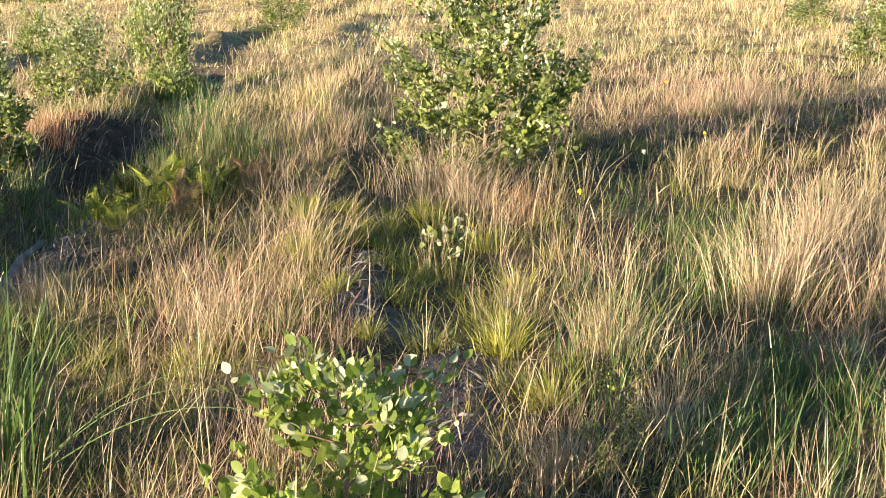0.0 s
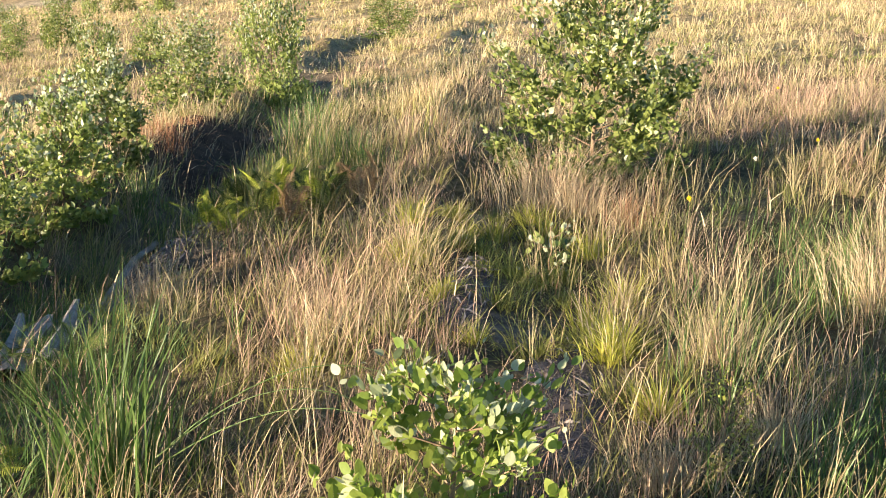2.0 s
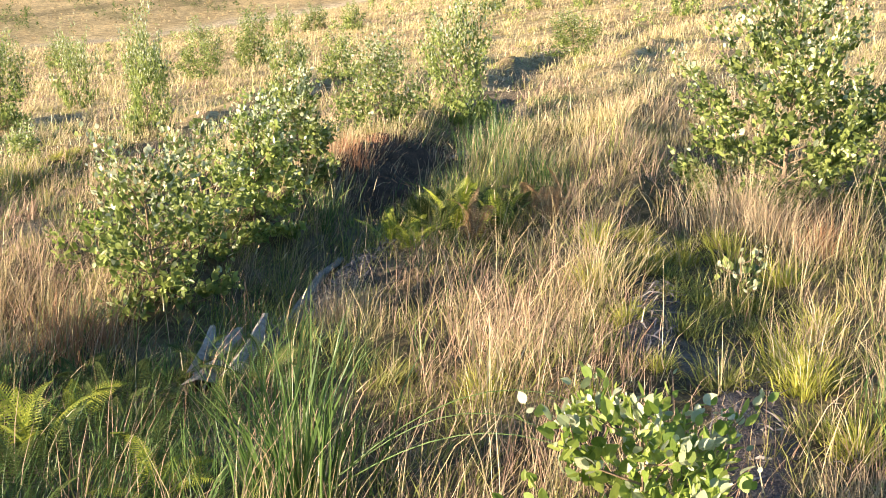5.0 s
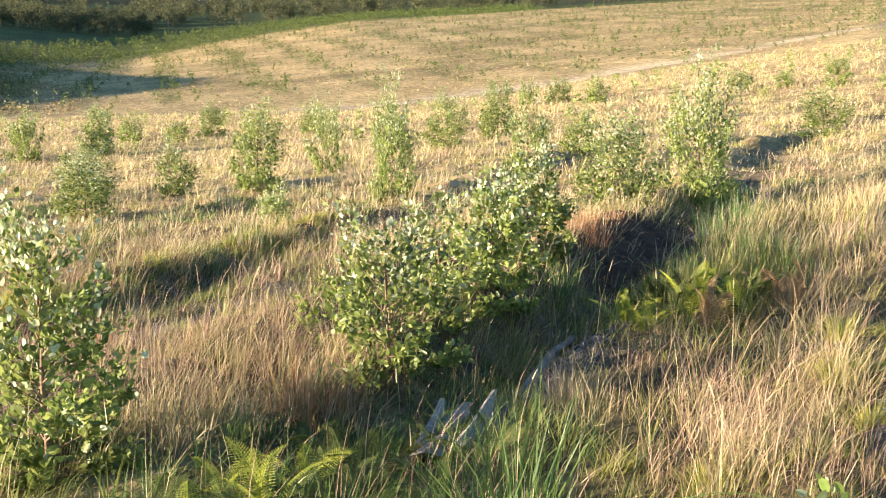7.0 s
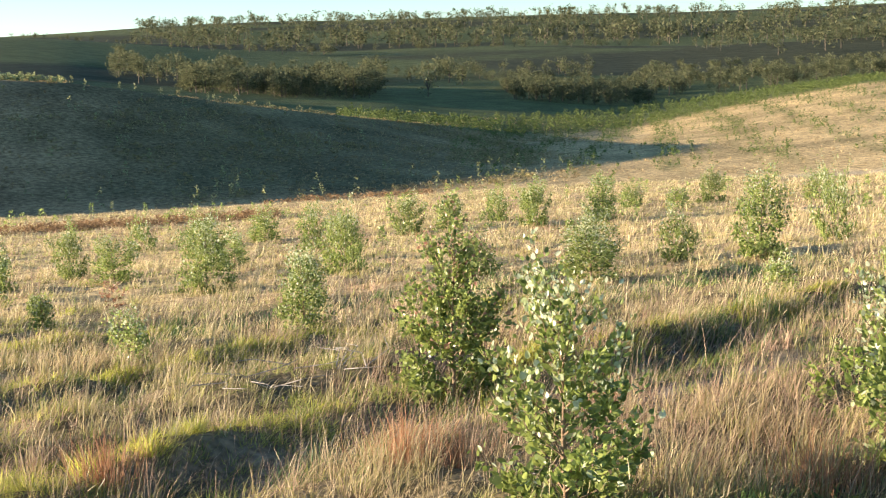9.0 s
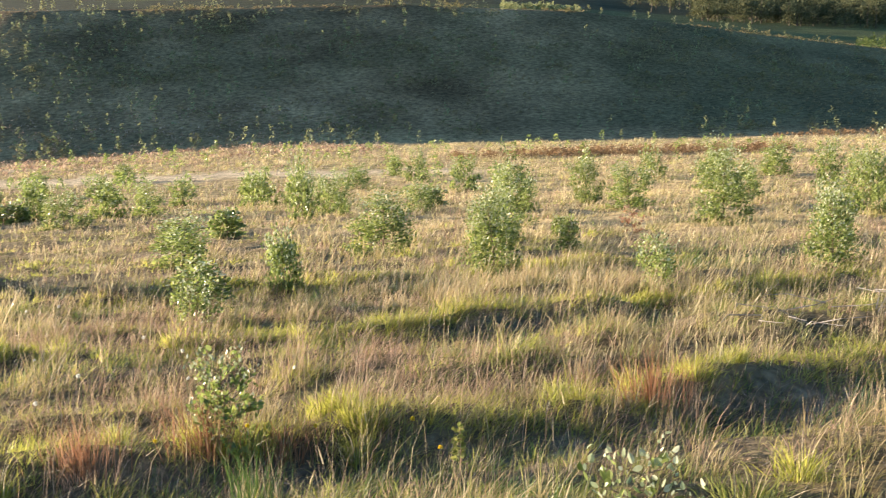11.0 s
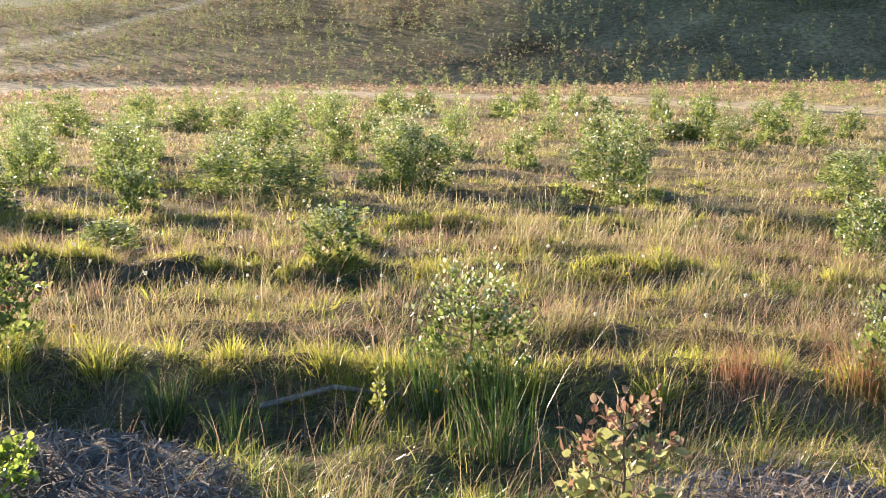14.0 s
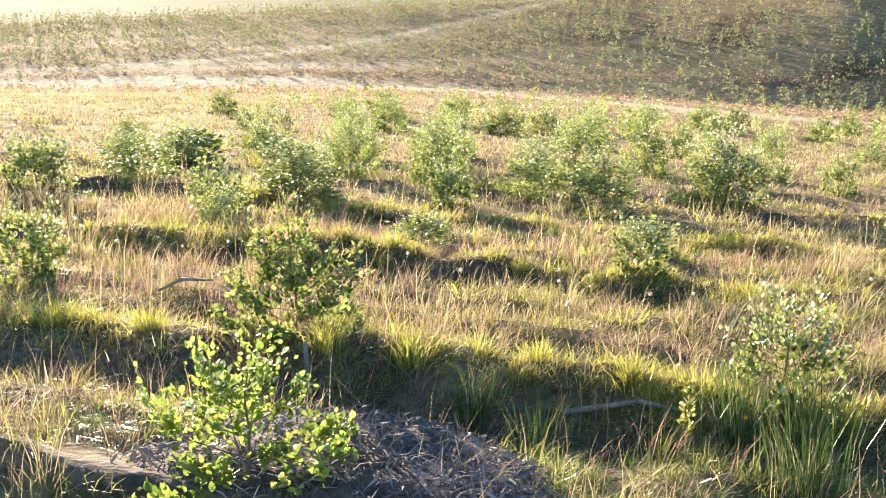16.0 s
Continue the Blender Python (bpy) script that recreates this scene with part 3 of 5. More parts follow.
def grow(name, x, y, d, per, height, spread, width, material, label, lean=0.35, wind=(0.05, 0.09), simple=False, cross=0.06):
    """Tufts of grass at the places given."""
    # taller on the hummocks, and shorter over the browner half of the field
    size = rng.uniform(0.55, 1.25, len(x)) * height * np.clip(0.92 + 0.4 * tussocks(x, y), .5, 1.35) * (1 - 0.1 * (1 - golden(x, y)) * smooth(d, 5, 8))
    n = len(x) * per
    rx, ry = np.repeat(x, per), np.repeat(y, per)
    rd, rs = np.repeat(d, per), np.repeat(size, per)
    rad = np.abs(rng.normal(0, 1, n)) * spread * np.clip(rd / 12, 1, 4)
    w = rng.uniform(0, 2 * math.pi, n)
    bx, by = rx + np.cos(w) * rad, ry + np.sin(w) * rad
    h = rs * rng.uniform(0.35, 1.1, n)
    out = lean * h * (0.25 + rng.random(n))
    lx = np.cos(w) * out + wind[0] * h / height + rng.normal(0, cross, n)
    ly = np.sin(w) * out + wind[1] * h / height + rng.normal(0, cross, n)
    wd = width * rng.uniform(.6, 1.3, n) * np.clip(rd / 8, 1, 10)
    v, t = blades(bx, by, land(bx, by) - 0.02, h, wd * (1.5 if simple else 1), lx, ly, 1.6, simple)
    me = sheet(name, v, t, material)
    at = me.attributes.new("along", "FLOAT", "POINT")
    at.data.foreach_set("value", np.tile((0, 0, 1) if simple else (0, 0, .55, .55, 1), n).astype(np.float32))
    return tagged(new(name, me), label, "grass", kind="stuff")


def grass(name, n_tuft, per, lo, hi, power, height, spread, width, material, keep, label, lean=0.35, simple=False):
    x, y, d = field_points(n_tuft, lo, hi, power)
    ahead = 1 + np.minimum(6 / d, 0.5)
    k = rng.random(n_tuft) < keep(x, y, d) * (1 - track_mask(x, y)) * (1 - 0.8 * track_mask(STAND[0] + (x - STAND[0]) * ahead, STAND[1] + (y - STAND[1]) * ahead))
    return grow(name, x[k], y[k], d[k], per, height, spread, width, material, label, lean, simple=simple)


def golden(x, y):
    """The field is golden ahead and browner and greener towards the sun."""
    return 1 - smooth(np.degrees(np.arctan2(-x, y + 0.2)), 66, 92)


def low_keep(x, y, d):
    return np.clip(0.75 + 0.5 * patch(x, y, 0.9, 1.7), 0.2, 1) * (1 - 0.6 * golden(x, y) * smooth(d, 12, 18)) * (1 - 0.95 * mulch_strip(x, y))


def fern_bed(x, y):
    """The ditch choked with bracken and rushes: 0 to 1."""
    return np.exp(-((x + 2.2) / 1.0) ** 4) * smooth(y, 2.9, 3.5) * (1 - smooth(y, 5.2, 5.9)) + np.exp(-((x + 1.8) / 0.75) ** 4) * smooth(y, 7.6, 8.1) * (1 - smooth(y, 9.4, 10))


def straw_keep(x, y, d):
    u = row_u(x, y)
    near = d < 40
    k = np.clip(0.36 + 0.55 * golden(x, y) * smooth(d, 9, 16) + 1.0 * patch(x, y, 0.55, 0.7) + 0.6 * patch(x, y, 2.1, 0.2), 0.05, 1)
    k *= 1 - (0.92 - 0.5 * smooth(-x, 8, 12)) * np.exp(-(u / 0.6) ** 2) * (x < 0.5) * near
    k *= 1 - 0.75 * np.exp(-((u + 0.75) / 0.35) ** 2) * (x < -4) * near
    k = k * np.clip(0.7 + 0.9 * tussocks(x, y), 0.15, 1.4)
    k = k * np.maximum(0.7 * smooth(d, 18, 40), 0.2 + 1.9 * smooth(vnoise(x, y, 0.9, 5) + 0.35 * vnoise(x, y, 0.3, 6), 0.42, 0.9))
    k = k * (1 - 0.85 * open_ridge(x, y))
    return k * (1 - 0.97 * mulch_strip(x, y)) * (1 - 0.85 * fern_bed(x, y)) * (1 - 0.85 * (np.abs(u) < 1.3) * (x < -4.5) * (x > -7.5) * (y < 3))


def green_keep(x, y, d):
    u = row_u(x, y)
    k = np.clip(0.5 + 0.2 * (1 - golden(x, y)) * smooth(d, 5, 9) - 0.8 * patch(x, y, 0.55, 0.7) + 0.6 * patch(x, y, 1.8, 2.2), 0.08, 1)
    k = k * np.clip(0.75 + 0.9 * tussocks(x, y), 0.15, 1.4) + 0.35 * np.exp(-(u / 0.7) ** 2) * (d < 40)
    k = k * (0.15 + 1.7 * smooth(vnoise(x, y, 0.8, 8) + 0.35 * vnoise(x, y, 0.3, 9), 0.45, 0.9))
    k = k + 0.65 * (np.abs(u - 0.3) < 1.5) * (x < -4.6) * (x > -7.6) * (y < 3)
    return k * (1 - 0.93 * mulch_strip(x, y))


def brown_keep(x, y, d):
    u = row_u(x, y)
    k = np.clip(0.35 + 0.3 * (1 - golden(x, y)) * smooth(d, 6, 9) + 1.0 * patch(x, y, 0.4, 2.9) + 0.4 * patch(x, y, 1.7, 1.2), 0.05, 1)
    k = k * (0.15 + 1.8 * smooth(vnoise(x, y, 1.3, 11) + 0.35 * vnoise(x, y, 0.35, 12), 0.45, 0.9))
    k = k * (1 - 0.85 * open_ridge(x, y))
    return k * (1 - 0.7 * fern_bed(x, y)) * (1 - 0.8 * np.exp(-(u / 0.6) ** 2) * (d < 40)) * (1 - 0.97 * mulch_strip(x, y)) * (1 - 0.7 * (np.abs(u) < 1.3) * (x < -4.5) * (x > -7.5) * (y < 3))


grass("dry_grass", 8500, 20, 2.0, 16, 0.9, 0.36, 0.06, 0.0042, FIELD_STRAW, straw_keep, "tall dry straw-coloured grass in loose tufts", 0.45)
grass("green_grass", 6300, 22, 1.5, 16, 0.9, 0.21, 0.05, 0.0046, GREEN, green_keep, "short fresh green grass in tufts", 0.6)
grass("brown_grass", 9500, 13, 2.0, 16, 0.9, 0.34, 0.07, 0.0034, BROWN, brown_keep, "thin pinkish-brown stalks of spent grass", 0.4)
grass("low_growth", 9500, 9, 0.5, 18, 0.9, 0.14, 0.10, 0.007, MOSS, low_keep, "low olive-green undergrowth between the tufts", 0.8)
x, y, d = bank_points(8500, (1, 3), -12, 16, -0.62, 0.40)
k = rng.random(len(x)) < smooth(patch(x, y, 3.1, 0.5) + 0.5 * wob(y + x, 1.3, 0.5), -0.45, 0.4) * (d < 19)
grow("crest_grass", x[k], y[k], d[k], 20, 0.16, 0.05, 0.006, CREST, "lime-green grass along the crests of the banks, coloured as sunlit", 0.85)
x, y, d = bank_points(2700, (0, 3), -12, 20, 0.25, 0.55)
k = (d > 3.2) & (rng.random(len(x)) < 1 - 0.9 * mulch_strip(x, y))
grow("ditch_grass", x[k], y[k], d[k], 12, 0.20, 0.07, 0.005, RUSH, "dark green grass in the shaded ditches", 0.5)
x, y, d = bank_points(420, (0, 1), -9, 16, 0.05, 0.35)
k = (d > 3.4) & (rng.random(len(x)) < smooth(patch(x, y, 2.3, 1.5), -0.2, 0.4))
grow("ditch_stems", x[k], y[k], d[k], 11, 0.36, 0.08, 0.0036, RUSH, "tall thin green stems standing in the ditches", 0.22, cross=0.05)
x, y, d = bank_points(700, (0, 1), -9, 16, 0.2, 0.5)
k = d > 3.4
grow("ditch_stalks", x[k], y[k], d[k], 4, 0.46, 0.10, 0.003, BROWN, "pale dry stalks standing in the ditches", 0.3, cross=0.08)
x, y = rng.normal(-2.0, 0.35, 110), rng.normal(9.7, 0.7, 110)
grow("verge_stems", x, y, np.hypot(x, y), 14, 0.48, 0.07, 0.005, GREEN, "tall green stems along the ditch's edge", 0.22, cross=0.05)
x, y, d = bank_points(2000, (1, 3), -10, 15, -0.4, 0.3)
k = (d > 3.5) & (d < 19)
x, y, d = x[k], y[k], d[k]
h = len(x) // 2
grow("bank_grass", x[:h], y[:h], d[:h], 15, 0.18, 0.08, 0.005, GREEN, "green grass on the faces of the banks", 0.5)
grow("bank_stalks", x[h:], y[h:], d[h:], 12, 0.28, 0.09, 0.003, BROWN, "thin brown stalks on the faces of the banks", 0.4, cross=0.08)
x, y, d = [np.concatenate(q) for q in zip(bank_points(2600, (1, 3), -10, 9, 0.35, 0.6), bank_points(2200, (1, 2), -10, 4, -1.9, 0.4))]
k = rng.permutation(len(x))
x, y, d = x[k], y[k], d[k]
k = (d > 4.5) & (d < 20) & (mulch_strip(x, y) < .3) & (vnoise(x, y, 0.6, 16) > .3)
x, y, d = x[k], y[k], d[k]
h = len(x) // 2
grow("face_thatch", x[:h], y[:h], d[:h], 16, 0.20, 0.08, 0.0045, BROWN, "low brown thatch over the ditch sides", 0.8, cross=0.08)
grow("face_grass", x[h:], y[h:], d[h:], 16, 0.17, 0.08, 0.005, GREEN, "low green grass over the ditch sides", 0.8, cross=0.08)
x, y, d = bank_points(340, (1, 1), -4.5, 2.2, 1.15, 0.3)
k = mulch_strip(x, y) < .5
grow("ridge_grass", x[k], y[k], d[k], 16, 0.16, 0.07, 0.0046, RUSH, "dark green grass between the mulch and the ditch", 0.6)
# the field goes on behind the standing place
x, y, d = field_points(1500, 0.6, 14, 0.9, 147, 330)
h = len(x) * 2 // 3
grow("dry_grass", x[:h], y[:h], d[:h], 16, 0.26, 0.09, 0.004, FIELD_STRAW, "dry straw-coloured grass over the slope", 0.6)
grow("green_grass", x[h:], y[h:], d[h:], 16, 0.18, 0.08, 0.005, GREEN, "short green grass over the slope", 0.7)
x, y, d = field_points(420, 0.5, 2.3, 0.6)
grow("short_grass", x, y, d, 14, 0.11, 0.07, 0.004, FIELD_STRAW, "short trodden dry grass", 0.8)
# green undergrowth between the ferns, and tall stalks close by
x, y = rng.uniform(-3.5, -1.6, 300), rng.uniform(3.0, 5.6, 300)
grow("fern_bed_grass", x, y, np.hypot(x, y), 16, 0.27, 0.07, 0.0048, RUSH, "dark green grass between the bracken", 0.6)
x, y, d = field_points(1500, 2.3, 9.5, 0.9, -30, 38)
k = rng.random(len(x)) < (0.1 + 0.8 * smooth(patch(x, y, 1.6, 0.8), -0.1, 0.4)) * (1 - 0.9 * mulch_strip(x, y)) * (1 - fern_bed(x, y)) * (1 - 0.85 * np.exp(-((x + 0.15) / 0.55) ** 4) * smooth(y, 3.6, 4.0)) * (1 - 0.8 * (np.abs(x + 2.5) < 0.7))
x, y, d = x[k], y[k], d[k]
h = len(x) // 2
q = h + h // 2
grow("tall_stalks", x[:h], y[:h], d[:h], 12, 0.50, 0.09, 0.0038, FIELD_STRAW, "tall straw stalks standing thick over the ridge", 0.3, cross=0.09)
grow("leafy_grass", x[q:], y[q:], d[q:], 22, 0.3, 0.07, 0.005, GREEN, "leafy green grass among the stalks", 0.7)
grow("tall_brown_stalks", x[h:q], y[h:q], d[h:q], 12, 0.46, 0.09, 0.0035, BROWN, "tall pinkish-brown stalks standing thick over the ridge", 0.3, cross=0.09)
for cx, cy, sx, sy, m, mat, h, label in ((-1.0, 6.3, .42, .75, 170, FIELD_STRAW, .42, "thick tan stalks on the ridge's flank"), (-1.1, 6.0, .42, .8, 95, BROWN, .40, "thick pinkish-brown stalks on the ridge's flank"),
                                         (-4.55, 6.9, .4, .55, 150, BROWN, .36, "dense pale brown stalks beyond the saplings"), (-4.6, 7.1, .4, .6, 110, FIELD_STRAW, .36, "dense tan stalks beyond the saplings"),
                                         (3.4, 14.2, 1.0, 1.6, 330, BROWN, .40, "lilac-brown stalks in a wide patch"), (1.9, 11.8, .5, .9, 120, BROWN, .38, "lilac-brown stalks in a patch"), (2.1, 5.2, .35, .5, 90, BROWN, .40, "lilac-brown stalks among the straw"),
                                         (-1.0, 10.4, .45, 1.3, 170, BROWN, .36, "pinkish-brown stalks behind the bracken"), (.9, 4.6, .3, .5, 60, FIELD_STRAW, .38, "tan stalks beside the bare ridge"),
                                         (-3.05, 6.6, .28, 1.4, 150, RUSH, .34, "green blades rising from the dark ditch"), (-3.0, 7.6, .25, 1.5, 80, GREEN, .42, "sunlit green stems rising from the ditch")):
    x, y = rng.normal(cx, sx, m), rng.normal(cy, sy, m)
    k = rng.random(m) < (0.15 + 0.75 * smooth(vnoise(x, y, 0.45, 14), 0.3, 0.7)) * (1 - 0.9 * open_ridge(x, y))
    grow("grass_patch", x[k], y[k], np.hypot(x[k], y[k]), 15, h, 0.06, 0.0042, mat, label, 0.5, cross=0.10)
# lumpy tussocks over the browner half of the field
x, y, d = field_points(6000, 5.5, 24, 0.9, 62, 147)
k = (rng.random(len(x)) < smooth(tussocks(x, y) + 0.5 * patch(x, y, 1.1, 0.9) + 0.5 * np.exp(-((row_u(x, y) + 0.9) / 0.4) ** 2), 0.0, 0.45)) & (mulch_strip(x, y) < .3)
x, y, d = x[k], y[k], d[k]
h = len(x) * 11 // 20
grow("tussock_grass", x[:h], y[:h], d[:h], 26, 0.19, 0.075, 0.0055, CREST, "yellow-green grass in lumpy tussocks", 0.95)
grow("tussock_thatch", x[h:], y[h:], d[h:], 26, 0.21, 0.08, 0.0045, FIELD_STRAW, "tan dry grass in lumpy tussocks", 0.9)
for cx, cy, m in ((1.4, 5.9, 30), (1.05, 4.75, 16), (1.5, 4.2, 44), (1.5, 7.1, 24), (1.1, 3.6, 22)):
    x, y = rng.normal(cx, 0.28, m), rng.normal(cy, 0.35, m)
    grow("green_grass", x, y, np.hypot(x, y), 16, 0.36, 0.06, 0.0045, RUSH, "tall green grass among the straw", 0.35)
grass("far_dry_grass", 36000, 13, 12, 112, 1.3, 0.38, 0.08, 0.0036, FIELD_STRAW, straw_keep, "golden dry grass over the open field", 0.5, True)
grass("far_green_grass", 19000, 11, 15, 110, 1.4, 0.22, 0.06, 0.0048, GREEN, green_keep, "green grass along the field's furrows", 0.65, True)
grass("far_brown_grass", 19000, 12, 15, 100, 1.3, 0.32, 0.09, 0.0032, BROWN, brown_keep, "brown stalks over the open field", 0.5, True)
grass("far_low_growth", 17000, 9, 16, 80, 1.35, 0.18, 0.16, 0.009, MOSS, low_keep, "low olive undergrowth over the open field", 0.9, True)
grass("far_thatch", 13000, 8, 13, 105, 1.2, 0.18, 0.14, 0.006, STRAW, lambda x, y, d: 0.95 * golden(x, y), "matted golden thatch over the open field", 0.9, True)


def seed_stalks(n):
    """Tall thin stalks with slender pale seed heads, here and there above the grass."""
    x, y, d = field_points(n, 2.4, 20, 0.9)
    k = rng.random(n) < (0.25 + straw_keep(x, y, d)) * (1 - mulch_strip(x, y))
    x, y, d = x[k], y[k], d[k]
    m = len(x)
    h = rng.uniform(.32, .62, m)
    lx, ly = rng.normal(.06, .09, m), rng.normal(.08, .09, m)
    z = land(x, y)
    a = blades(x, y, z, h, np.full(m, .0024) * np.clip(d / 7, 1, 3), lx, ly, 2.0)
    top = z + h * (1 - .35 * np.clip(np.hypot(lx, ly) / h, 0, 1.2) ** 2)
    c = blades(x + lx * .93, y + ly * .93, top - .03, rng.uniform(.05, .10, m), np.full(m, .0042) * np.clip(d / 9, 1, 2), lx * .35, ly * .35, 1.2)
    v, t = joined([a, c])
    return tagged(new("seed_stalks", sheet("seed_stalks", v, t, STRAW)), "tall pale seed stalks standing above the grass", "grass", kind="stuff")


seed_stalks(4200)


# ---- saplings, row by row: place, height, width ----
def stand_of(rows, label, leaf, n_leaf, seed, mats=(LEAF, PALE), mix=0.25, fine=0):
    """Saplings of one kind: sorted by size, a shape built for every few, then copied to the others of that size."""
    # towards the sun the saplings have grown into broad low bushes
    rows = [(x, y, h, w * (1.0 if x < -9 and y < 3 else 0.86)) for x, y, h, w in rows]
    rows = sorted(rows, key=lambda q: q[2] * q[3])
    for i, (x, y, h, w) in enumerate(rows):
        if i % 5 == 0:
            h0, w0 = h, w
            n = int(n_leaf * (0.14 + 0.95 * h * w))
            ob = sapling((x, y, float(land(x, y)) - 0.02, 0, 0, 40 * i), h, w, n, leaf, label, seed=seed + i, mats=mats, mix=mix, fine=fine)
        else:
            k = Matrix.Diagonal((w / w0, w / w0, h / h0, 1))
            copy_thing(ob, pose(x, y, float(land(x, y)) - 0.02, 0, 0, 77 * i) @ k)


NEAR_ROWS = (
    (-4.18, 4.6, 1.26, 0.74), (-7.2, -1.5, 0.54, 0.78), (-7.4, 0.9, 0.57, 0.39), (-3.32, 6.62, 0.86, 0.74),
    (-6.9, -4.5, 0.60, 0.84), (0.37, 9.5, 1.68, 1.3), (-3.45, 8.6, 0.93, 0.62), (-7.8, -7.4, 0.58, 0.54),
    (-7.7, 7.2, 1.47, 0.81), (-11.3, -3.4, 0.48, 0.44), (-3.7, 10.3, 0.90, 0.62), (-13.3, 1.7, 0.61, 0.38),
    (-12.0, -8.4, 0.51, 0.47), (-13.2, 7.2, 0.61, 0.43), (-4.4, 15.3, 1.22, 0.85),
)
SECOND_ROWS = (
    (-13.5, -9.4, 0.56, 0.67), (-16.0, 3.3, 0.64, 0.49), (-13.9, 10.3, 1.11, 0.62), (-15.3, -9.3, 0.84, 0.94),
    (-16.3, 6.4, 1.12, 0.84), (-16.4, -7.5, 0.60, 0.63), (-9.5, 15.4, 0.41, 0.54), (-13.8, -12.6, 0.62, 0.87),
    (-3.87, 17.5, 1.56, 1.2), (-18.3, -5.7, 0.85, 0.90), (-19.7, -1.0, 1.19, 1.40), (-16.4, -12.9, 0.77, 1.09),
    (-20.5, 2.7, 0.82, 0.74), (-19.6, -7.3, 0.97, 0.98), (-20.7, -4.3, 1.07, 1.37), (-9.3, 18.8, 1.61, 0.88),
    (-20.8, 6.2, 1.06, 1.17), (-14.2, 16.9, 1.08, 1.19), (-18.8, -13.8, 0.75, 0.82), (-20.6, -11.2, 1.01, 1.10),
)
THIRD_ROWS = (
    (-20.0, -14.3, 0.67, 0.86), (6.9, 19.8, 0.98, 1.1), (-22.4, 10.4, 0.40, 0.30), (-23.8, -7.9, 1.25, 1.33),
    (-13.5, 21.2, 1.61, 1.20), (-8.7, 23.9, 1.33, 1.06), (-23.6, -10.8, 0.94, 1.22), (-18.3, 18.1, 0.82, 0.92),
    (-15.6, 21.4, 0.97, 0.79), (-22.9, 14.5, 1.60, 1.37), (-28.2, 4.9, 0.64, 0.68), (-28.2, -7.6, 1.57, 1.21),
    (-25.0, -15.7, 0.78, 1.38), (-26.8, 11.3, 1.32, 1.22), (-23.2, 18.6, 1.41, 1.06), (-29.6, -5.0, 1.07, 1.06),
    (-14.7, 26.2, 1.21, 1.07),
)
THIRD_ROWS_2 = (
    (-9.4, 29.4, 0.96, 0.92), (-4.1, 32.9, 1.10, 1.50), (9.4, 32.1, 0.73, 1.50), (-30.4, 16.4, 1.15, 1.44),
    (-35.4, 1.8, 0.92, 1.26), (-34.5, 11.8, 0.78, 0.87), (-35.7, 9.4, 0.96, 1.31), (-31.2, 20.8, 0.97, 1.12),
    (-15.3, 34.7, 1.58, 1.35), (-34.5, 17.2, 1.35, 1.15), (-39.0, -3.5, 0.83, 0.93), (-39.3, -1.1, 0.65, 1.50),
    (-39.6, 0.4, 0.57, 0.94), (-38.4, 10.1, 0.93, 1.18), (-39.8, 4.6, 0.94, 1.19), (-39.0, 13.7, 0.59, 0.98),
)
LAST_ROWS = (
    (-43.4, 8.9, 0.93, 1.32), (-43.2, 10.3, 1.03, 1.32), (-17.1, 43.4, 1.90, 1.50), (-37.5, 28.6, 1.41, 1.26),
    (-47.4, 6.9, 0.88, 1.14), (-47.5, 9.6, 1.00, 1.29), (-46.0, -17.6, 1.12, 1.50), (-48.0, 18.5, 1.17, 1.50),
    (-51.5, 4.3, 1.06, 1.23), (-49.2, -17.1, 0.94, 1.50), (-35.6, 38.9, 1.68, 1.50), (-49.3, -21.1, 1.21, 1.50),
    (-33.9, 41.3, 1.82, 1.50), (-2.1, 54.3, 1.72, 1.50), (-40.3, 36.0, 1.47, 1.50), (-52.7, 15.3, 0.87, 1.50),
    (-40.0, 38.2, 1.38, 1.50), (-46.9, -31.2, 0.88, 1.33), (-46.0, 32.4, 1.27, 1.50),
)
LAST_ROWS_2 = (
    (-48.8, 27.8, 0.89, 1.34), (-58.0, 2.2, 1.04, 1.03), (-51.4, -27.5, 0.65, 1.38), (-40.8, 42.1, 1.18, 1.39),
    (-58.6, -7.1, 0.92, 1.50), (-35.7, 49.2, 0.81, 1.26), (-60.6, -12.8, 1.10, 1.50), (-7.2, 62.1, 1.11, 1.50),
    (-62.8, -2.6, 0.69, 1.12), (-59.9, 19.5, 0.84, 0.93), (-38.9, 49.9, 0.98, 1.50), (-9.9, 63.7, 0.70, 1.14),
    (-36.5, 53.2, 1.44, 1.50), (-64.8, -3.9, 1.00, 0.96), (-12.2, 64.6, 0.86, 1.50), (-19.8, 64.6, 1.04, 1.50),
    (-23.4, 69.0, 1.28, 1.50), (-25.7, 70.1, 1.07, 1.11),
)
MORE_ROWS = (
    (-12.2, -6.0, 0.36, 0.42), (-13.3, -3.8, 0.44, 0.50), (-14.8, 2.0, 0.61, 0.48), (-16.6, -9.9, 0.78, 0.86),
    (-18.4, 8.6, 0.56, 0.28), (-17.1, 12.8, 0.88, 0.78), (-21.0, -4.7, 1.07, 1.07), (-20.6, 8.2, 0.91, 1.01),
    (-20.7, -9.5, 1.02, 1.12), (-25.4, 3.3, 0.58, 0.70), (-17.1, 20.5, 0.98, 1.10), (-24.9, -13.3, 0.89, 1.01),
    (-23.0, -18.0, 0.65, 0.78), (-26.4, -3.1, 0.80, 0.80), (-27.5, -11.9, 0.9, 0.9), (-22.8, -14.4, 0.75, 0.9),
)
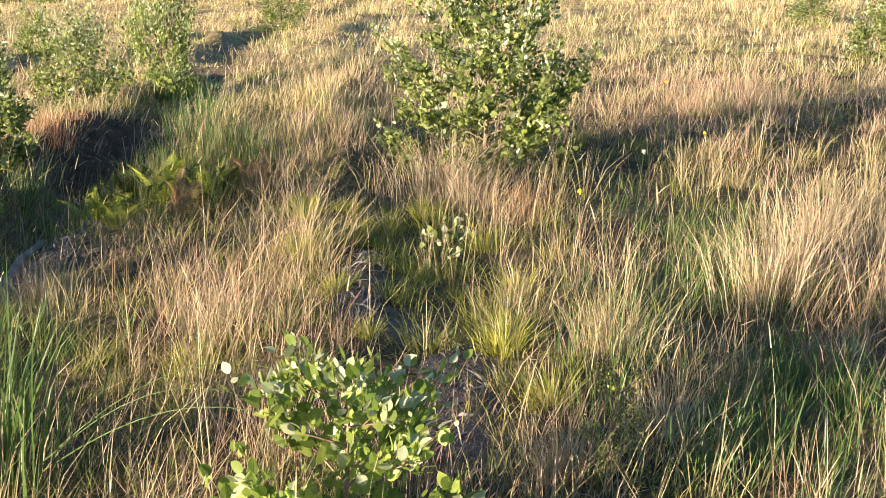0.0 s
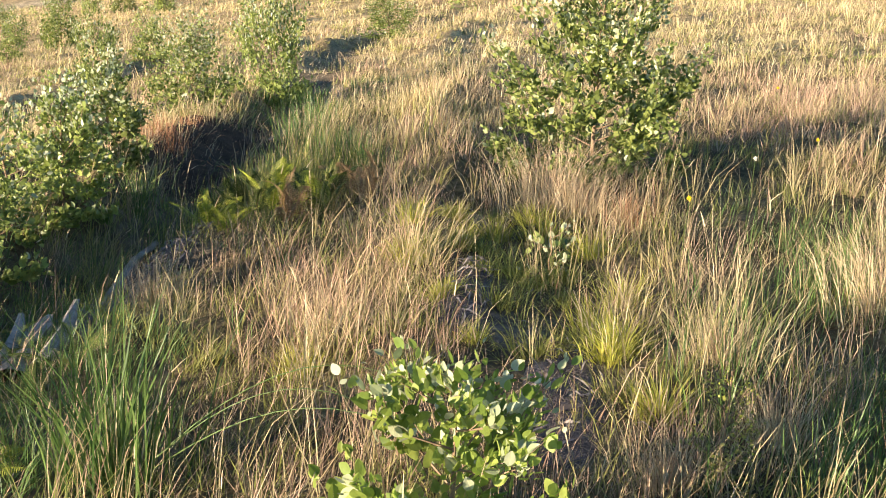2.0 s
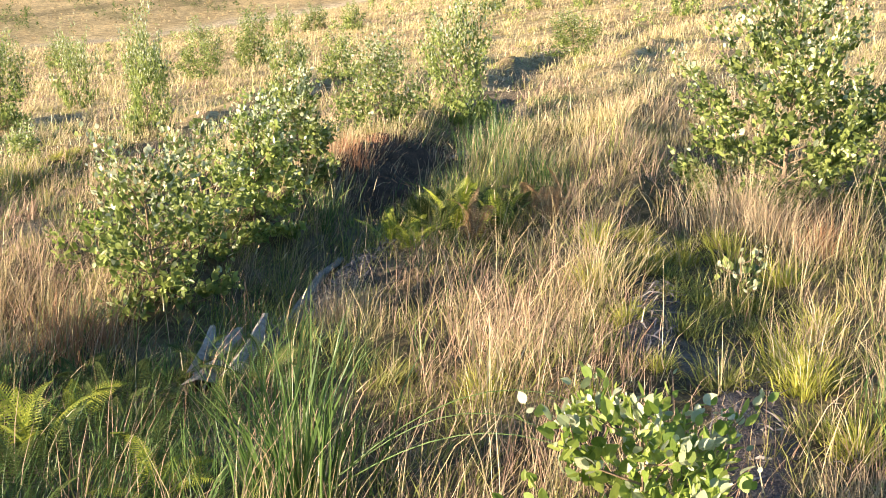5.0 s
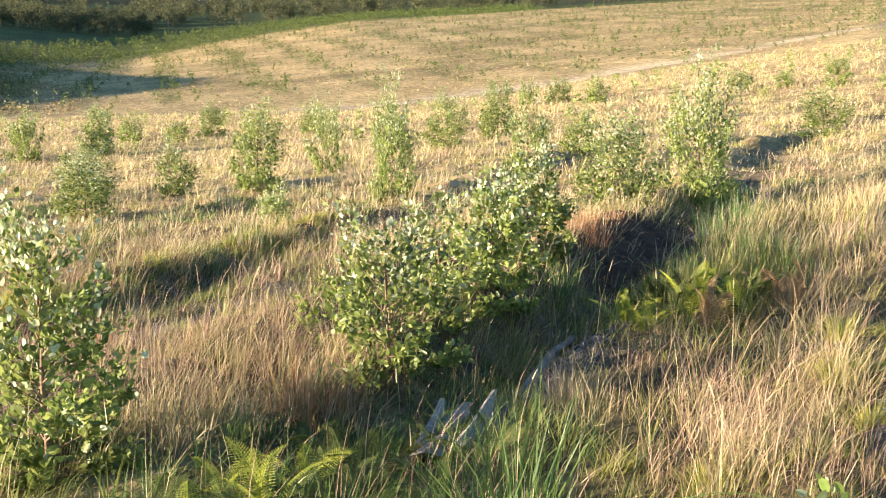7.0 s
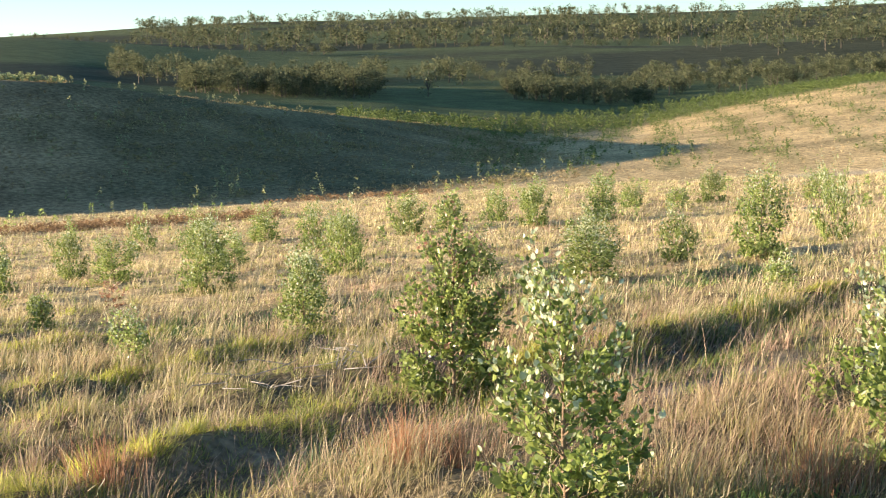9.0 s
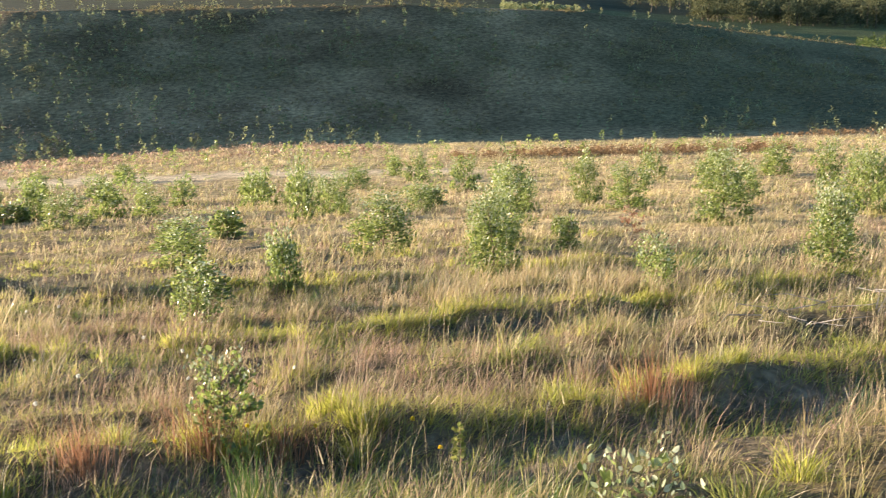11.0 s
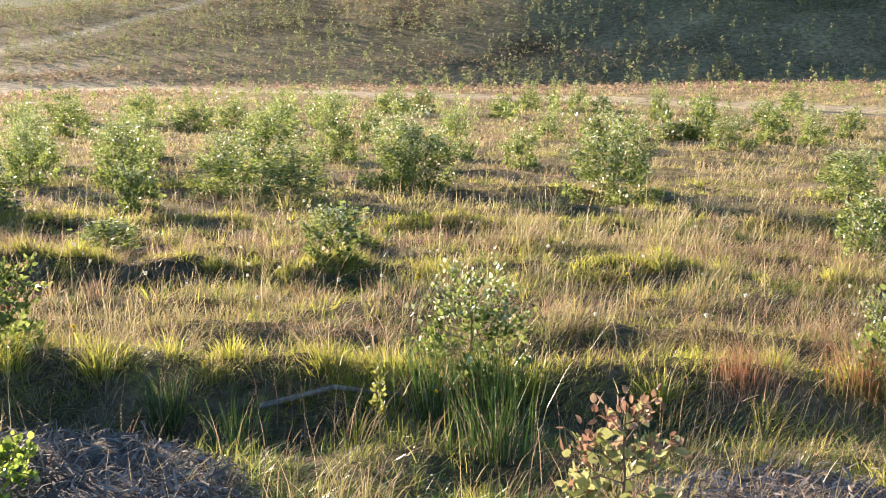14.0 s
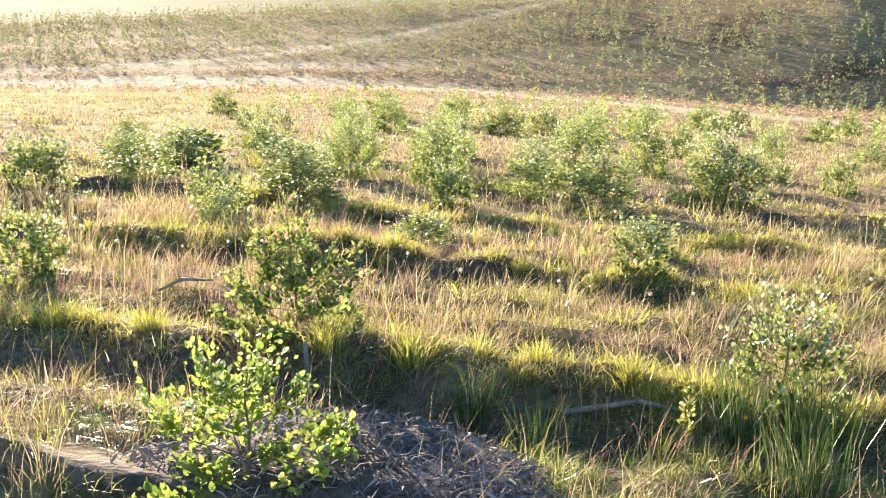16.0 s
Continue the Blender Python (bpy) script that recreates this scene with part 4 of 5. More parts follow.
MORE_ROWS_2 = (
    (-31.5, 13.4, 1.40, 1.15), (-34.0, 8.1, 1.33, 0.95), (-34.9, -1.9, 0.79, 0.79), (-28.2, 22.5, 1.31, 1.31),
    (-37.2, -8.7, 0.86, 0.69), (-39.4, 3.4, 0.99, 1.08), (-39.6, 1.2, 1.16, 0.72), (-40.8, -12.6, 1.16, 1.16),
    (-19.5, 39.3, 1.20, 1.39), (-40.2, -21.4, 0.82, 1.23), (-42.5, -20.9, 1.18, 1.28), (-41.1, 26.1, 1.45, 1.40),
    (-55.5, 0.1, 1.13, 1.01), (-53.6, -16.6, 1.02, 1.27), (-52.4, -26.1, 1.22, 1.48), (-55.4, 19.1, 1.06, 1.40),
    (-30.4, 53.0, 1.25, 1.50), (-61.9, -11.5, 1.14, 1.14), (-66.1, -6.5, 1.05, 1.20), (-66.7, 6.9, 0.91, 1.22),
)

for i, (x, y, h, w) in enumerate(NEAR_ROWS):
    sapling((x, y, float(land(x, y)) - 0.02, 0, 0, 40 * i), h, w, int(120 + (2900 if math.hypot(x, y) < 7.6 else 3900) * h * w * (1.5 if x == -6.9 else 1)), (0.052 if math.hypot(x, y) < 7.6 else 0.054) * min(1, 0.5 + 0.6 * h), ("leafy green sapling with reddish shoots" if x in (-6.9, -7.7) else "leafy green sapling on a bank beside a ditch" if x > -7.5 else "leafy green sapling in rough brownish grass"),
            seed=11 + i, mix=0.09 if x in (-6.9, -7.7) else 0.21, mats=(LEAF, RED) if x in (-6.9, -7.7) else (LEAF, PALE), limbs=int(16 + 13 * h), fine=2 if math.hypot(x, y) < 7.6 else 1 if math.hypot(x, y) < 12 else 0)
stand_of(SECOND_ROWS, "green sapling with top leaves paled as highlights in dry grass", 0.05, 4000, 21, mix=0.2, fine=0)
stand_of(MORE_ROWS, "bushy young sapling in brownish tussock grass", 0.052, 3100, 51, mix=0.18)
stand_of(MORE_ROWS_2, "young green sapling on the lower field", 0.085, 1500, 61, mix=0.12)
stand_of(THIRD_ROWS + THIRD_ROWS_2, "small green sapling among dry golden grass", 0.06, 2600, 31, mix=0.14)
stand_of(LAST_ROWS + LAST_ROWS_2, "distant small green sapling in the golden field", 0.095, 1300, 41, mix=0.1)


def near_sapling(x, y, h, w, n, leaf, label, seed, mats, mix, limbs=12):
    return sapling((x, y, float(land(x, y)) - 0.02, 0, 0, seed * 50), h, w, n, leaf, label, seed=seed, mats=mats, mix=mix, limbs=limbs, fine=2, upright=0.95)


near_sapling(-3.45, 7.7, 0.84, 0.62, 1000, 0.052, "bushy green sapling crowding its neighbours by the ditch", 68, (LEAF, PALE), 0.2, 18)
near_sapling(-4.2, 7.6, 0.56, 0.56, 560, 0.05, "low bushy sapling with yellowing lower leaves", 69, (LIME, LEAF), 0.3, 14)
near_sapling(-0.22, 3.05, 0.63, 0.60, 1350, 0.054, "pale green sapling with broad leaves on a bare ridge", 61, (LIME, PALE), 0.22, 20)
near_sapling(-4.6, -0.57, 0.50, 0.40, 330, 0.056, "sapling with red and orange young leaves beside grey mulch", 62, (OLIVE, RED), 0.5, 13)
near_sapling(-4.11, -3.1, 0.56, 0.74, 1500, 0.043, "lime-green sapling with broad leaves beside a mulch heap", 63, (LIME, PALE), 0.10, 17)
near_sapling(-4.5, 2.05, 0.46, 0.50, 170, 0.05, "thin silvery sapling in yellowing grass", 64, (LEAF, PALE), 0.6)
near_sapling(0.05, 6.5, 0.34, 0.34, 80, 0.055, "tiny silvery seedling among grass tufts", 65, (LEAF, PALE), 0.7, 6)
near_sapling(0.60, 3.75, 0.50, 0.22, 1100, 0.013, "feathery yellow-green weed among dry stalks", 66, (GREEN, CREST), 0.3)
near_sapling(-21.3, 11.4, 0.55, 0.45, 160, 0.06, "small dying shrub with rust-red leaves", 67, (RUST, RED), 0.4)


# ---- tufts, ferns and wood near the ridge where the camera stands ----
def at_ground(x, y, turn=0, sink=0.02):
    return (x, y, float(land(x, y)) - sink, 0, 0, turn)


def tuft_mesh(name, n, height, spread, width, lean, material, droop=1.6):
    w = rng.uniform(0, 2 * math.pi, n)
    r = np.abs(rng.normal(0, 1, n)) * spread
    h = height * rng.uniform(.35, 1.05, n)
    o = lean * h * (0.15 + rng.random(n))
    z = np.zeros(n)
    sx, sy = rng.normal(0, .15, n) * h, rng.normal(0, .15, n) * h
    v, t = blades(np.cos(w) * r, np.sin(w) * r, z, h, width * rng.uniform(.6, 1.3, n), np.cos(w) * o + sx, np.sin(w) * o + sy, droop)
    return sheet(name, v, t, material)


def tuft(name, x, y, n, height, spread, width, lean, material, label, category, group="", extra=None):
    ob = thing(name, at_ground(x, y), label, category, group)
    tagged(part("foliage", tuft_mesh("foliage", n, height, spread, width, lean, material), ob), kind="stuff")
    if extra:
        m2, n2, h2, label2 = extra
        tagged(part("dry_growth", tuft_mesh("dry_growth", n2, h2, spread * .8, width * .7, lean * .6, m2), ob, label2), kind="stuff")
    return ob


rush = tuft("rush_clump", -1.44, 3.86, 150, 0.78, 0.13, 0.0095, 0.36, RUSH, "tall dark green rush clump with arching stems", "rush", extra=(STRAW, 30, 0.5, "dry yellow old stems"))
for k in range(3):
    w, ln = 0.5 + 0.3 * k + random.uniform(-.2, .2), random.uniform(.8, 1.15)
    pts = [(math.cos(w - 1.0) * ln * f, math.sin(w - 1.0) * ln * f * .6, 0.62 * math.sin(f * 1.9) * (0.7 + 0.05 * k)) for f in np.linspace(0, 1, 11)]
    part("long_stem", sheet("long_stem", *stems(pts, list(np.linspace(.0035, .001, 11)), 4), RUSH, True), rush, "long drooping rush stem")

# green tussocks: on the bare ridge, on the banks and among the mulch
tussock = tuft("grass_tussock", 0.25, 5.45, 190, 0.25, 0.085, 0.007, 0.98, CREST, "yellow-green grass tussock with splayed blades", "tussock", "tussocks on the ridges", (STRAW, 22, 0.36, "dry straw stalks"))
tussock_low = tuft("grass_tussock", 0.0, 5.05, 170, 0.19, 0.085, 0.007, 1.0, GREEN, "low dark green grass tussock on bare soil", "tussock", "tussocks on the ridges")
for i, (x, y, s) in enumerate(((-0.22, 5.8, .8), (0.02, 7.35, 1.1), (-.5, 4.75, .7), (.15, 6.4, .8), (.3, 4.9, .8), (.42, 6.0, .9), (-.62, 5.4, .8), (-.7, 6.5, .8), (.3, 6.9, .9), (-.1, 4.3, .6), (.45, 4.3, .8), (-.8, 7.4, .9), (.7, 5.4, .9), (-.45, 6.9, .6), (-1.0, 5.0, .8), (-5.49, 0.0, .75), (-5.58, .58, .85), (-5.8, 1.05, .8), (-5.67, 1.4, .8), (-5.2, -1.2, .5),
                               (-6.73, -3.6, 1.0), (-6.83, -2.97, .9), (-6.89, -2.28, .9), (-6.97, -1.94, 1.0), (-7.15, -1.57, .9), (-7.14, -.41, .9), (-7.06, -1.15, 1.0), (-6.6, -4.6, 1.0), (-6.6, -5.4, .9), (-7.1, 1.6, .9), (-5.0, 2.9, 1.1), (-5.3, 3.4, 1.0))):
    copy_thing(tussock if i % 3 else tussock_low, pose(*at_ground(x, y, 63 * i)) @ Matrix.Scale(s * (1.05 if i < 15 else 1), 4))
for i in range(26):
    y = random.uniform(4.1, 8.0)
    x = float(np.interp(y, (4.0, 4.9, 5.35, 7.15, 8.5), (0.12, 0.12, -0.1, -0.3, -0.4))) + random.uniform(-.38, .38)
    copy_thing(tussock_low if i % 3 else tussock, pose(*at_ground(x, y, 63 * i)) @ Matrix.Scale(random.uniform(.45, .8), 4))
cx, cy, cd = bank_points(70, (1, 2), -7.5, 6, -0.75, 0.22)
for i, (x, y) in enumerate(zip(cx, cy)):
    copy_thing(tussock if i % 4 else tussock_low, pose(*at_ground(x, y, 63 * i)) @ Matrix.Scale(random.uniform(.55, .95), 4))
straw_tuft = tuft("straw_tuft", 0.02, 8.3, 330, 0.56, 0.22, 0.0042, 0.5, STRAW, "tall golden straw tuft beside a sapling", "tussock", "straw tufts", (BROWN, 60, 0.62, "thin brown seed stalks"))
for i, (x, y, s) in enumerate(((1.62, 5.7, .9), (1.95, 6.3, .95), (2.3, 7.2, .9), (.25, 8.0, .8), (-2.1, 6.4, .6), (2.6, 6.5, .8), (.42, 3.75, .5), (.85, 4.15, .55), (.72, 4.75, .55), (.2, 9.2, .8))):
    copy_thing(straw_tuft, pose(*at_ground(x, y, 63 * i)) @ Matrix.Scale(s, 4))
tall_rush = tuft("rush_clump", -6.65, -1.65, 120, 0.62, 0.12, 0.006, 0.25, RUSH, "upright green rushes growing from a ditch", "rush", "rushes in the ditches", (STRAW, 45, 0.5, "dry yellow old stems"))
for i, (x, y, s) in enumerate(((-6.78, -1.3, 1.0), (-6.38, -3.07, .7), (-5.9, -1.2, .9), (-2.62, 14.1, 1.0), (-2.61, 12.8, .9), (-3.2, 9.45, .8), (-2.4, 11.9, .8), (-2.55, 13.4, 1.0), (-1.6, 10.2, .9), (-1.9, 10.8, .9), (-1.4, 9.8, .8), (-2.2, 10.2, .8), (-8.0, 12.5, .8), (-7.8, 11.2, .8), (-6.1, -2.6, .7), (-6.2, .8, .7))):
    copy_thing(tall_rush, pose(*at_ground(x, y, 63 * i)) @ Matrix.Scale(s, 4))
rust_clump = tuft("sorrel_clump", -7.32, 3.7, 190, 0.44, 0.13, 0.005, 0.35, RUST, "rust-brown clump of dry seed stalks", "dead weed", "rusty seed clumps")
for i, (x, y, s) in enumerate(((-7.3, .75, 1.0), (-7.27, .05, .8), (-5.93, 5.06, 1.0), (-3.39, 5.65, .85), (-3.2, 5.8, .7), (-5.7, 5.3, .8), (-3.25, 5.5, .7), (.55, 7.6, .7), (-7.2, 1.2, .8), (-6.3, -4.5, .7), (-3.75, 12.1, .8), (-3.95, 12.5, .8), (-3.6, 11.6, .7), (-3.9, 11.8, .8), (-3.85, 13.1, .7), (-3.7, 13.7, .6), (-6.0, 7.2, .8))):
    copy_thing(rust_clump, pose(*at_ground(x, y, 63 * i)) @ Matrix.Scale(s, 4))


def frond_mesh(length, material, arch=0.5, pairs=25):
    """A fern frond: an arching rib with narrow leaflets on both sides, along +x."""
    pieces = []
    rib = [(length * f * (1 - .15 * f), 0, length * (arch * 1.6 * f - arch * 1.25 * f * f)) for f in np.linspace(0, 1, 8)]
    pieces.append(stems(rib, list(np.linspace(.004, .001, 8)), 4))
    v, t, n = [], [], 0
    rb = np.array(rib)
    for i in range(pairs):
        f = 0.22 + 0.78 * i / (pairs - 1)
        c = np.array([np.interp(f * 7, range(8), rb[:, a]) for a in range(3)])
        ln = length * 0.27 * (1 - f) ** 0.75 + 0.012
        for s in (-1, 1):
            tip = c + np.array((ln * .35, s * ln, -.10 * ln))
            wide = np.array((length * .62 / pairs * .75, 0, 0))
            for j in range(4):
                a, b = c + (tip - c) * j / 4, c + (tip - c) * (j + 1) / 4
                k = 1 - j / 4.2
                v += [a - wide * k, b, a + wide * k + np.array((0, 0, .004))]
                t.append((n, n + 1, n + 2))
                n += 3
    pieces.append((np.array(v), np.array(t)))
    return sheet("frond", *joined(pieces), material)


FRONDS = {}


def fern(x, y, size, n, material, label, turn=0, up=0.9):
    ob = thing("fern", at_ground(x, y, turn), label, "fern", "ferns in the ditch")
    if material.name not in FRONDS:
        FRONDS[material.name] = [frond_mesh(1.0, material, a) for a in (.45, .7, .3)]
    for i in range(n):
        fr = part("frond", FRONDS[material.name][i % 3], ob)
        s = size * random.uniform(.6, 1.0)
        fr.matrix_local = pose(0, 0, 0.02, random.uniform(-25, 25), -random.uniform(15, 60) * up, 360 / n * i + random.uniform(-25, 25)) @ Matrix.Scale(s, 4)
    return ob


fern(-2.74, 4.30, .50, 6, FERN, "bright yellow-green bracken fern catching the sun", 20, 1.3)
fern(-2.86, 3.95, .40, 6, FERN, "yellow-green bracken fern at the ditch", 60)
# most ferns of the bed take the darkened green that paints its shade
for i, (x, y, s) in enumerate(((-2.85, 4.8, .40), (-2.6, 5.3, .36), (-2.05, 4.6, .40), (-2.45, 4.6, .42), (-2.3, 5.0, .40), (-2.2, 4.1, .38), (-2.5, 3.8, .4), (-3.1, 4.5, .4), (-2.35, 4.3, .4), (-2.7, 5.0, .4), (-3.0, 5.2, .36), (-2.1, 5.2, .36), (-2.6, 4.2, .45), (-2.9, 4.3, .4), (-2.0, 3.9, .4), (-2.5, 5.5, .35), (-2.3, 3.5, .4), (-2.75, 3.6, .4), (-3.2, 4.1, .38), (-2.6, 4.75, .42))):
    fern(x, y, s, 7, FERN_SHADE if i % 7 else FERN, "bracken in the shaded ditch, its green darkened for the shade" if i % 7 else "green bracken in the shaded ditch", 50 * i, .6)
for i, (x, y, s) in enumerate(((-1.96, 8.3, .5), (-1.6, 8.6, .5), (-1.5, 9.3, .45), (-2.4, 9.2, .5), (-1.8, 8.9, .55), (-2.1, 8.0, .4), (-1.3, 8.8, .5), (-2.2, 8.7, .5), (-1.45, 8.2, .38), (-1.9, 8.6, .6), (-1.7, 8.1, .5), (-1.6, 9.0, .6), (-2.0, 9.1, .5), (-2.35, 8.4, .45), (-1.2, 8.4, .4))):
    fern(x, y, s, 7, (FERN_SHADE, FERN, FERN_DRY, FERN_SHADE)[i % 4], ("dull green bracken on the ditch's edge", "yellow-green bracken on the ditch's edge", "withered brown bracken on the ditch's edge", "dull green bracken on the ditch's edge")[i % 4], 50 * i, 1.25)


# ---- dead wood ----
def timber(name, pts, radii, label, category="dead wood", sides=7):
    """A weathered piece of timber with a ragged, knotty skin."""
    fine_pts, fine_r = [], []
    for i in range(len(pts) - 1):
        for f in (0, .33, .66):
            fine_pts.append([a + (b - a) * f for a, b in zip(pts[i], pts[i + 1])])
            fine_r.append((radii[i] + (radii[i + 1] - radii[i]) * f) * random.uniform(.8, 1.2))
    fine_pts.append(pts[-1])
    fine_r.append(radii[-1])
    v, f = stems(fine_pts, fine_r, sides)
    v = v + rng.normal(0, .12 * max(radii), v.shape)
    o = np.array(pts[0], float)
    ob = thing(name, (*o, 0, 0, 0), label, category)
    part("wood", sheet("wood", v - o, f, DEADWOOD, False), ob)
    return ob


def on_land(x, y, dz):
    return (x, y, float(land(x, y)) + dz)


stump = timber("split_log", [on_land(-2.42, 5.25, .0), on_land(-2.5, 5.7, .05), on_land(-2.62, 6.2, .08)], [.085, .075, .03], "grey split log lying on the ditch's edge")
for pts, rad in (([(0.10, .1, .05), (.10, .4, .11), (.03, .78, .17)], [.05, .045, .014]), ([(-.10, .1, .03), (-.14, .4, .08), (-.24, .72, .09)], [.045, .04, .014])):
    v, f = stems(pts, rad, 6)
    part("splinter", sheet("splinter", v + rng.normal(0, .006, v.shape), f, DEADWOOD), stump)
timber("branch", [on_land(-2.62, 7.0, .0), on_land(-2.7, 7.9, .06), on_land(-2.85, 8.8, .05)], [.04, .035, .02], "grey fallen branch along the ditch")
timber("branch", [on_land(-3.25, 13.2, .05), on_land(-3.05, 13.9, .12), on_land(-2.9, 14.6, .06)], [.035, .03, .015], "pale fallen branch on the ditch's edge")
timber("branch", [on_land(-6.58, -2.6, .05), on_land(-6.66, -2.2, .08), on_land(-6.72, -1.8, .05)], [.016, .014, .008], "pale fallen branch in the ditch grass")
timber("branch", [on_land(-7.0, -5.6, .25), on_land(-6.7, -5.2, .3), on_land(-6.6, -4.9, .33)], [.012, .012, .006], "thin pale stick in the grass")
for i in range(16):
    x, y, w = -9.45 + random.uniform(-.6, .6), 6.8 + random.uniform(-.8, .8), random.uniform(0, 6)
    timber("branch", [on_land(x, y, .1), on_land(x + .35 * math.cos(w), y + .35 * math.sin(w), .18), on_land(x + .6 * math.cos(w + .4), y + .6 * math.sin(w + .4), .2)], [.006, .005, .002], "grey dead branch in a brush pile", sides=5)
stake = thing("stake", at_ground(-6.31, -4.07), "short pale wooden marker stake in the grass", "stake")
bm = bmesh.new()
bmesh.ops.create_cube(bm, size=1, matrix=pose(0, 0, .17, 4, 3, 20) @ Matrix.Diagonal((.035, .022, .36, 1)))
bmesh.ops.bevel(bm, geom=bm.edges[:], offset=.003, segments=1, affect="EDGES")
me = bpy.data.meshes.new("post")
bm.to_mesh(me)
bm.free()
me.materials.append(DEADWOOD)
part("post", me, stake)


# ---- shredded wood on the bare ridges ----
def shreds(x, y, z, length, thick):
    """Flat curled slivers of wood lying every way."""
    n = len(x)
    w, pit = rng.uniform(0, 2 * math.pi, n), rng.normal(0, .35, n)
    d = np.stack((np.cos(w) * np.cos(pit), np.sin(w) * np.cos(pit), np.sin(pit)), -1)
    s = np.stack((-np.sin(w), np.cos(w), rng.normal(0, .5, n)), -1)
    p = np.stack((x, y, z + np.abs(np.sin(pit)) * length * .5 + .006), -1)
    L, T = length[:, None], thick[:, None]
    mid = p + np.stack((rng.normal(0, .1, n), rng.normal(0, .1, n), rng.uniform(.02, .2, n)), -1) * L
    v = np.stack((p - d * L / 2 - s * T * .4, p - d * L / 2 + s * T * .4, mid - s * T, mid + s * T, p + d * L / 2), 1)
    t = np.array(((0, 1, 3), (0, 3, 2), (2, 3, 4)))[None] + (np.arange(n) * 5)[:, None, None]
    return v.reshape(-1, 3), t.reshape(-1, 3)


def heap(x, y, rx, ry, h, n, label, body=(MULCH, CHIP, "rotting grey-brown mulch", "loose weathered wood splinters")):
    ob = thing("mulch_heap", at_ground(x, y, 0, .05), label, "mulch heap")
    z0 = float(land(x, y)) - .05
    a, r = np.meshgrid(np.linspace(0, 2 * math.pi, 40, endpoint=False), np.linspace(0, 1, 16), indexing="ij")

    def top(px, py):
        q = np.clip(np.hypot(px / rx, py / ry), 0, 1.2)
        return h * np.clip(1 - q ** 1.7, -.2, 1) * (1 + .25 * wob(px, 9, 1) * wob(py, 8, 2)) + .012 * wob(px, 37, 0) * wob(py, 41, 1)
    gx, gy = np.cos(a) * r * rx, np.sin(a) * r * ry
    gz = land(gx + x, gy + y) - z0 + top(gx, gy)
    v = np.stack((gx, gy, gz), -1).reshape(-1, 3)
    f = [(i * 16 + k, i * 16 + k + 1, ((i + 1) % 40) * 16 + k + 1, ((i + 1) % 40) * 16 + k) for i in range(40) for k in range(15)]
    part("mound", sheet("mound", v, np.array(f), body[0], True), ob, body[2])
    w, q = rng.uniform(0, 2 * math.pi, n), np.sqrt(rng.random(n))
    sx, sy = np.cos(w) * q * rx, np.sin(w) * q * ry
    sv, st = shreds(sx, sy, land(sx + x, sy + y) - z0 + top(sx, sy), rng.uniform(.04, .17, n), rng.uniform(.002, .007, n))
    tagged(part("litter", sheet("litter", sv, st, body[1]), ob, body[3]), kind="stuff")
    return ob


heap(-4.72, -3.0, .70, 1.0, .24, 1900, "heap of grey shredded wood on the ridge")
heap(-5.25, .35, .45, .95, .12, 1100, "low heap of grey shredded wood and soil")
heap(-2.42, 7.3, .17, 1.5, .02, 700, "strip of grey wood litter along the ditch")
heap(-3.45, 12.9, .66, 2.3, .21, 260, "dark earth bank topped with rusty litter", (EARTH, RUST, "bare dark brown earth", "rusty dead stalks and needles"))
heap(-0.36, 6.0, .14, 0.7, .03, 90, "bare grey soil with litter on the ridge")
heap(0.1, 4.5, .16, .7, .03, 60, "bare grey soil with litter on the ridge")
n = 5000
x, y, d = field_points(n * 3, 2.5, 18, .8)
k = rng.random(len(x)) < (mulch_strip(x, y) + .06)
x, y = x[k][:n], y[k][:n]
v, t = shreds(x, y, land(x, y), rng.uniform(.03, .14, len(x)), rng.uniform(.0015, .006, len(x)))
tagged(new("wood_litter", sheet("wood_litter", v, t, CHIP)), "scattered splinters of weathered wood on the soil", "wood litter", kind="stuff")


# ---- flowers ----
def flower(name, x, y, h, label, material, ball):
    ob = thing(name, at_ground(x, y), label, "flower", name + "s")
    part("stem", sheet("stem", *stems([(0, 0, 0), (.02, .01, h * .6), (.03, 0, h)], [.0022, .0018, .0014], 4), RUSH), ob)
    n = 26
    dirs = rng.normal(0, 1, (n, 3))
    dirs[:, 2] = np.abs(dirs[:, 2]) if not ball else dirs[:, 2]
    dirs /= np.linalg.norm(dirs, axis=1)[:, None]
    tagged(part("head", sheet("head", *leaves(np.tile((.03, 0, h), (n, 1)), dirs, np.full(n, .016 if ball else .018), 0), material), ob), kind="stuff")
    return ob


yellow = flower("yellow_flower", .75, 6.6, .42, "small yellow flower on a thin stalk", PETAL_Y, False)
for x, y, h in ((2.1, 9.6, .9), (2.3, 12.5, 1.0), (-5.6, 1.6, .8), (-6.9, .9, .9), (-6.95, 1.3, .8), (-6.7, 1.8, .9), (-6.5, -2.9, .8), (-6.6, -2.2, .7), (-6.45, -1.6, .7), (-8.9, -2.1, .9), (-9.2, -.6, .9), (-6.6, -3.7, .9), (-2.7, 3.7, .7), (-6.9, .4, .8)):
    copy_thing(yellow, pose(*at_ground(x, y, x * 90)) @ Matrix.Scale(h, 4))
puff = flower("seed_puff", 1.25, 7.6, .46, "round white seed head on a thin stalk", PUFF, True)
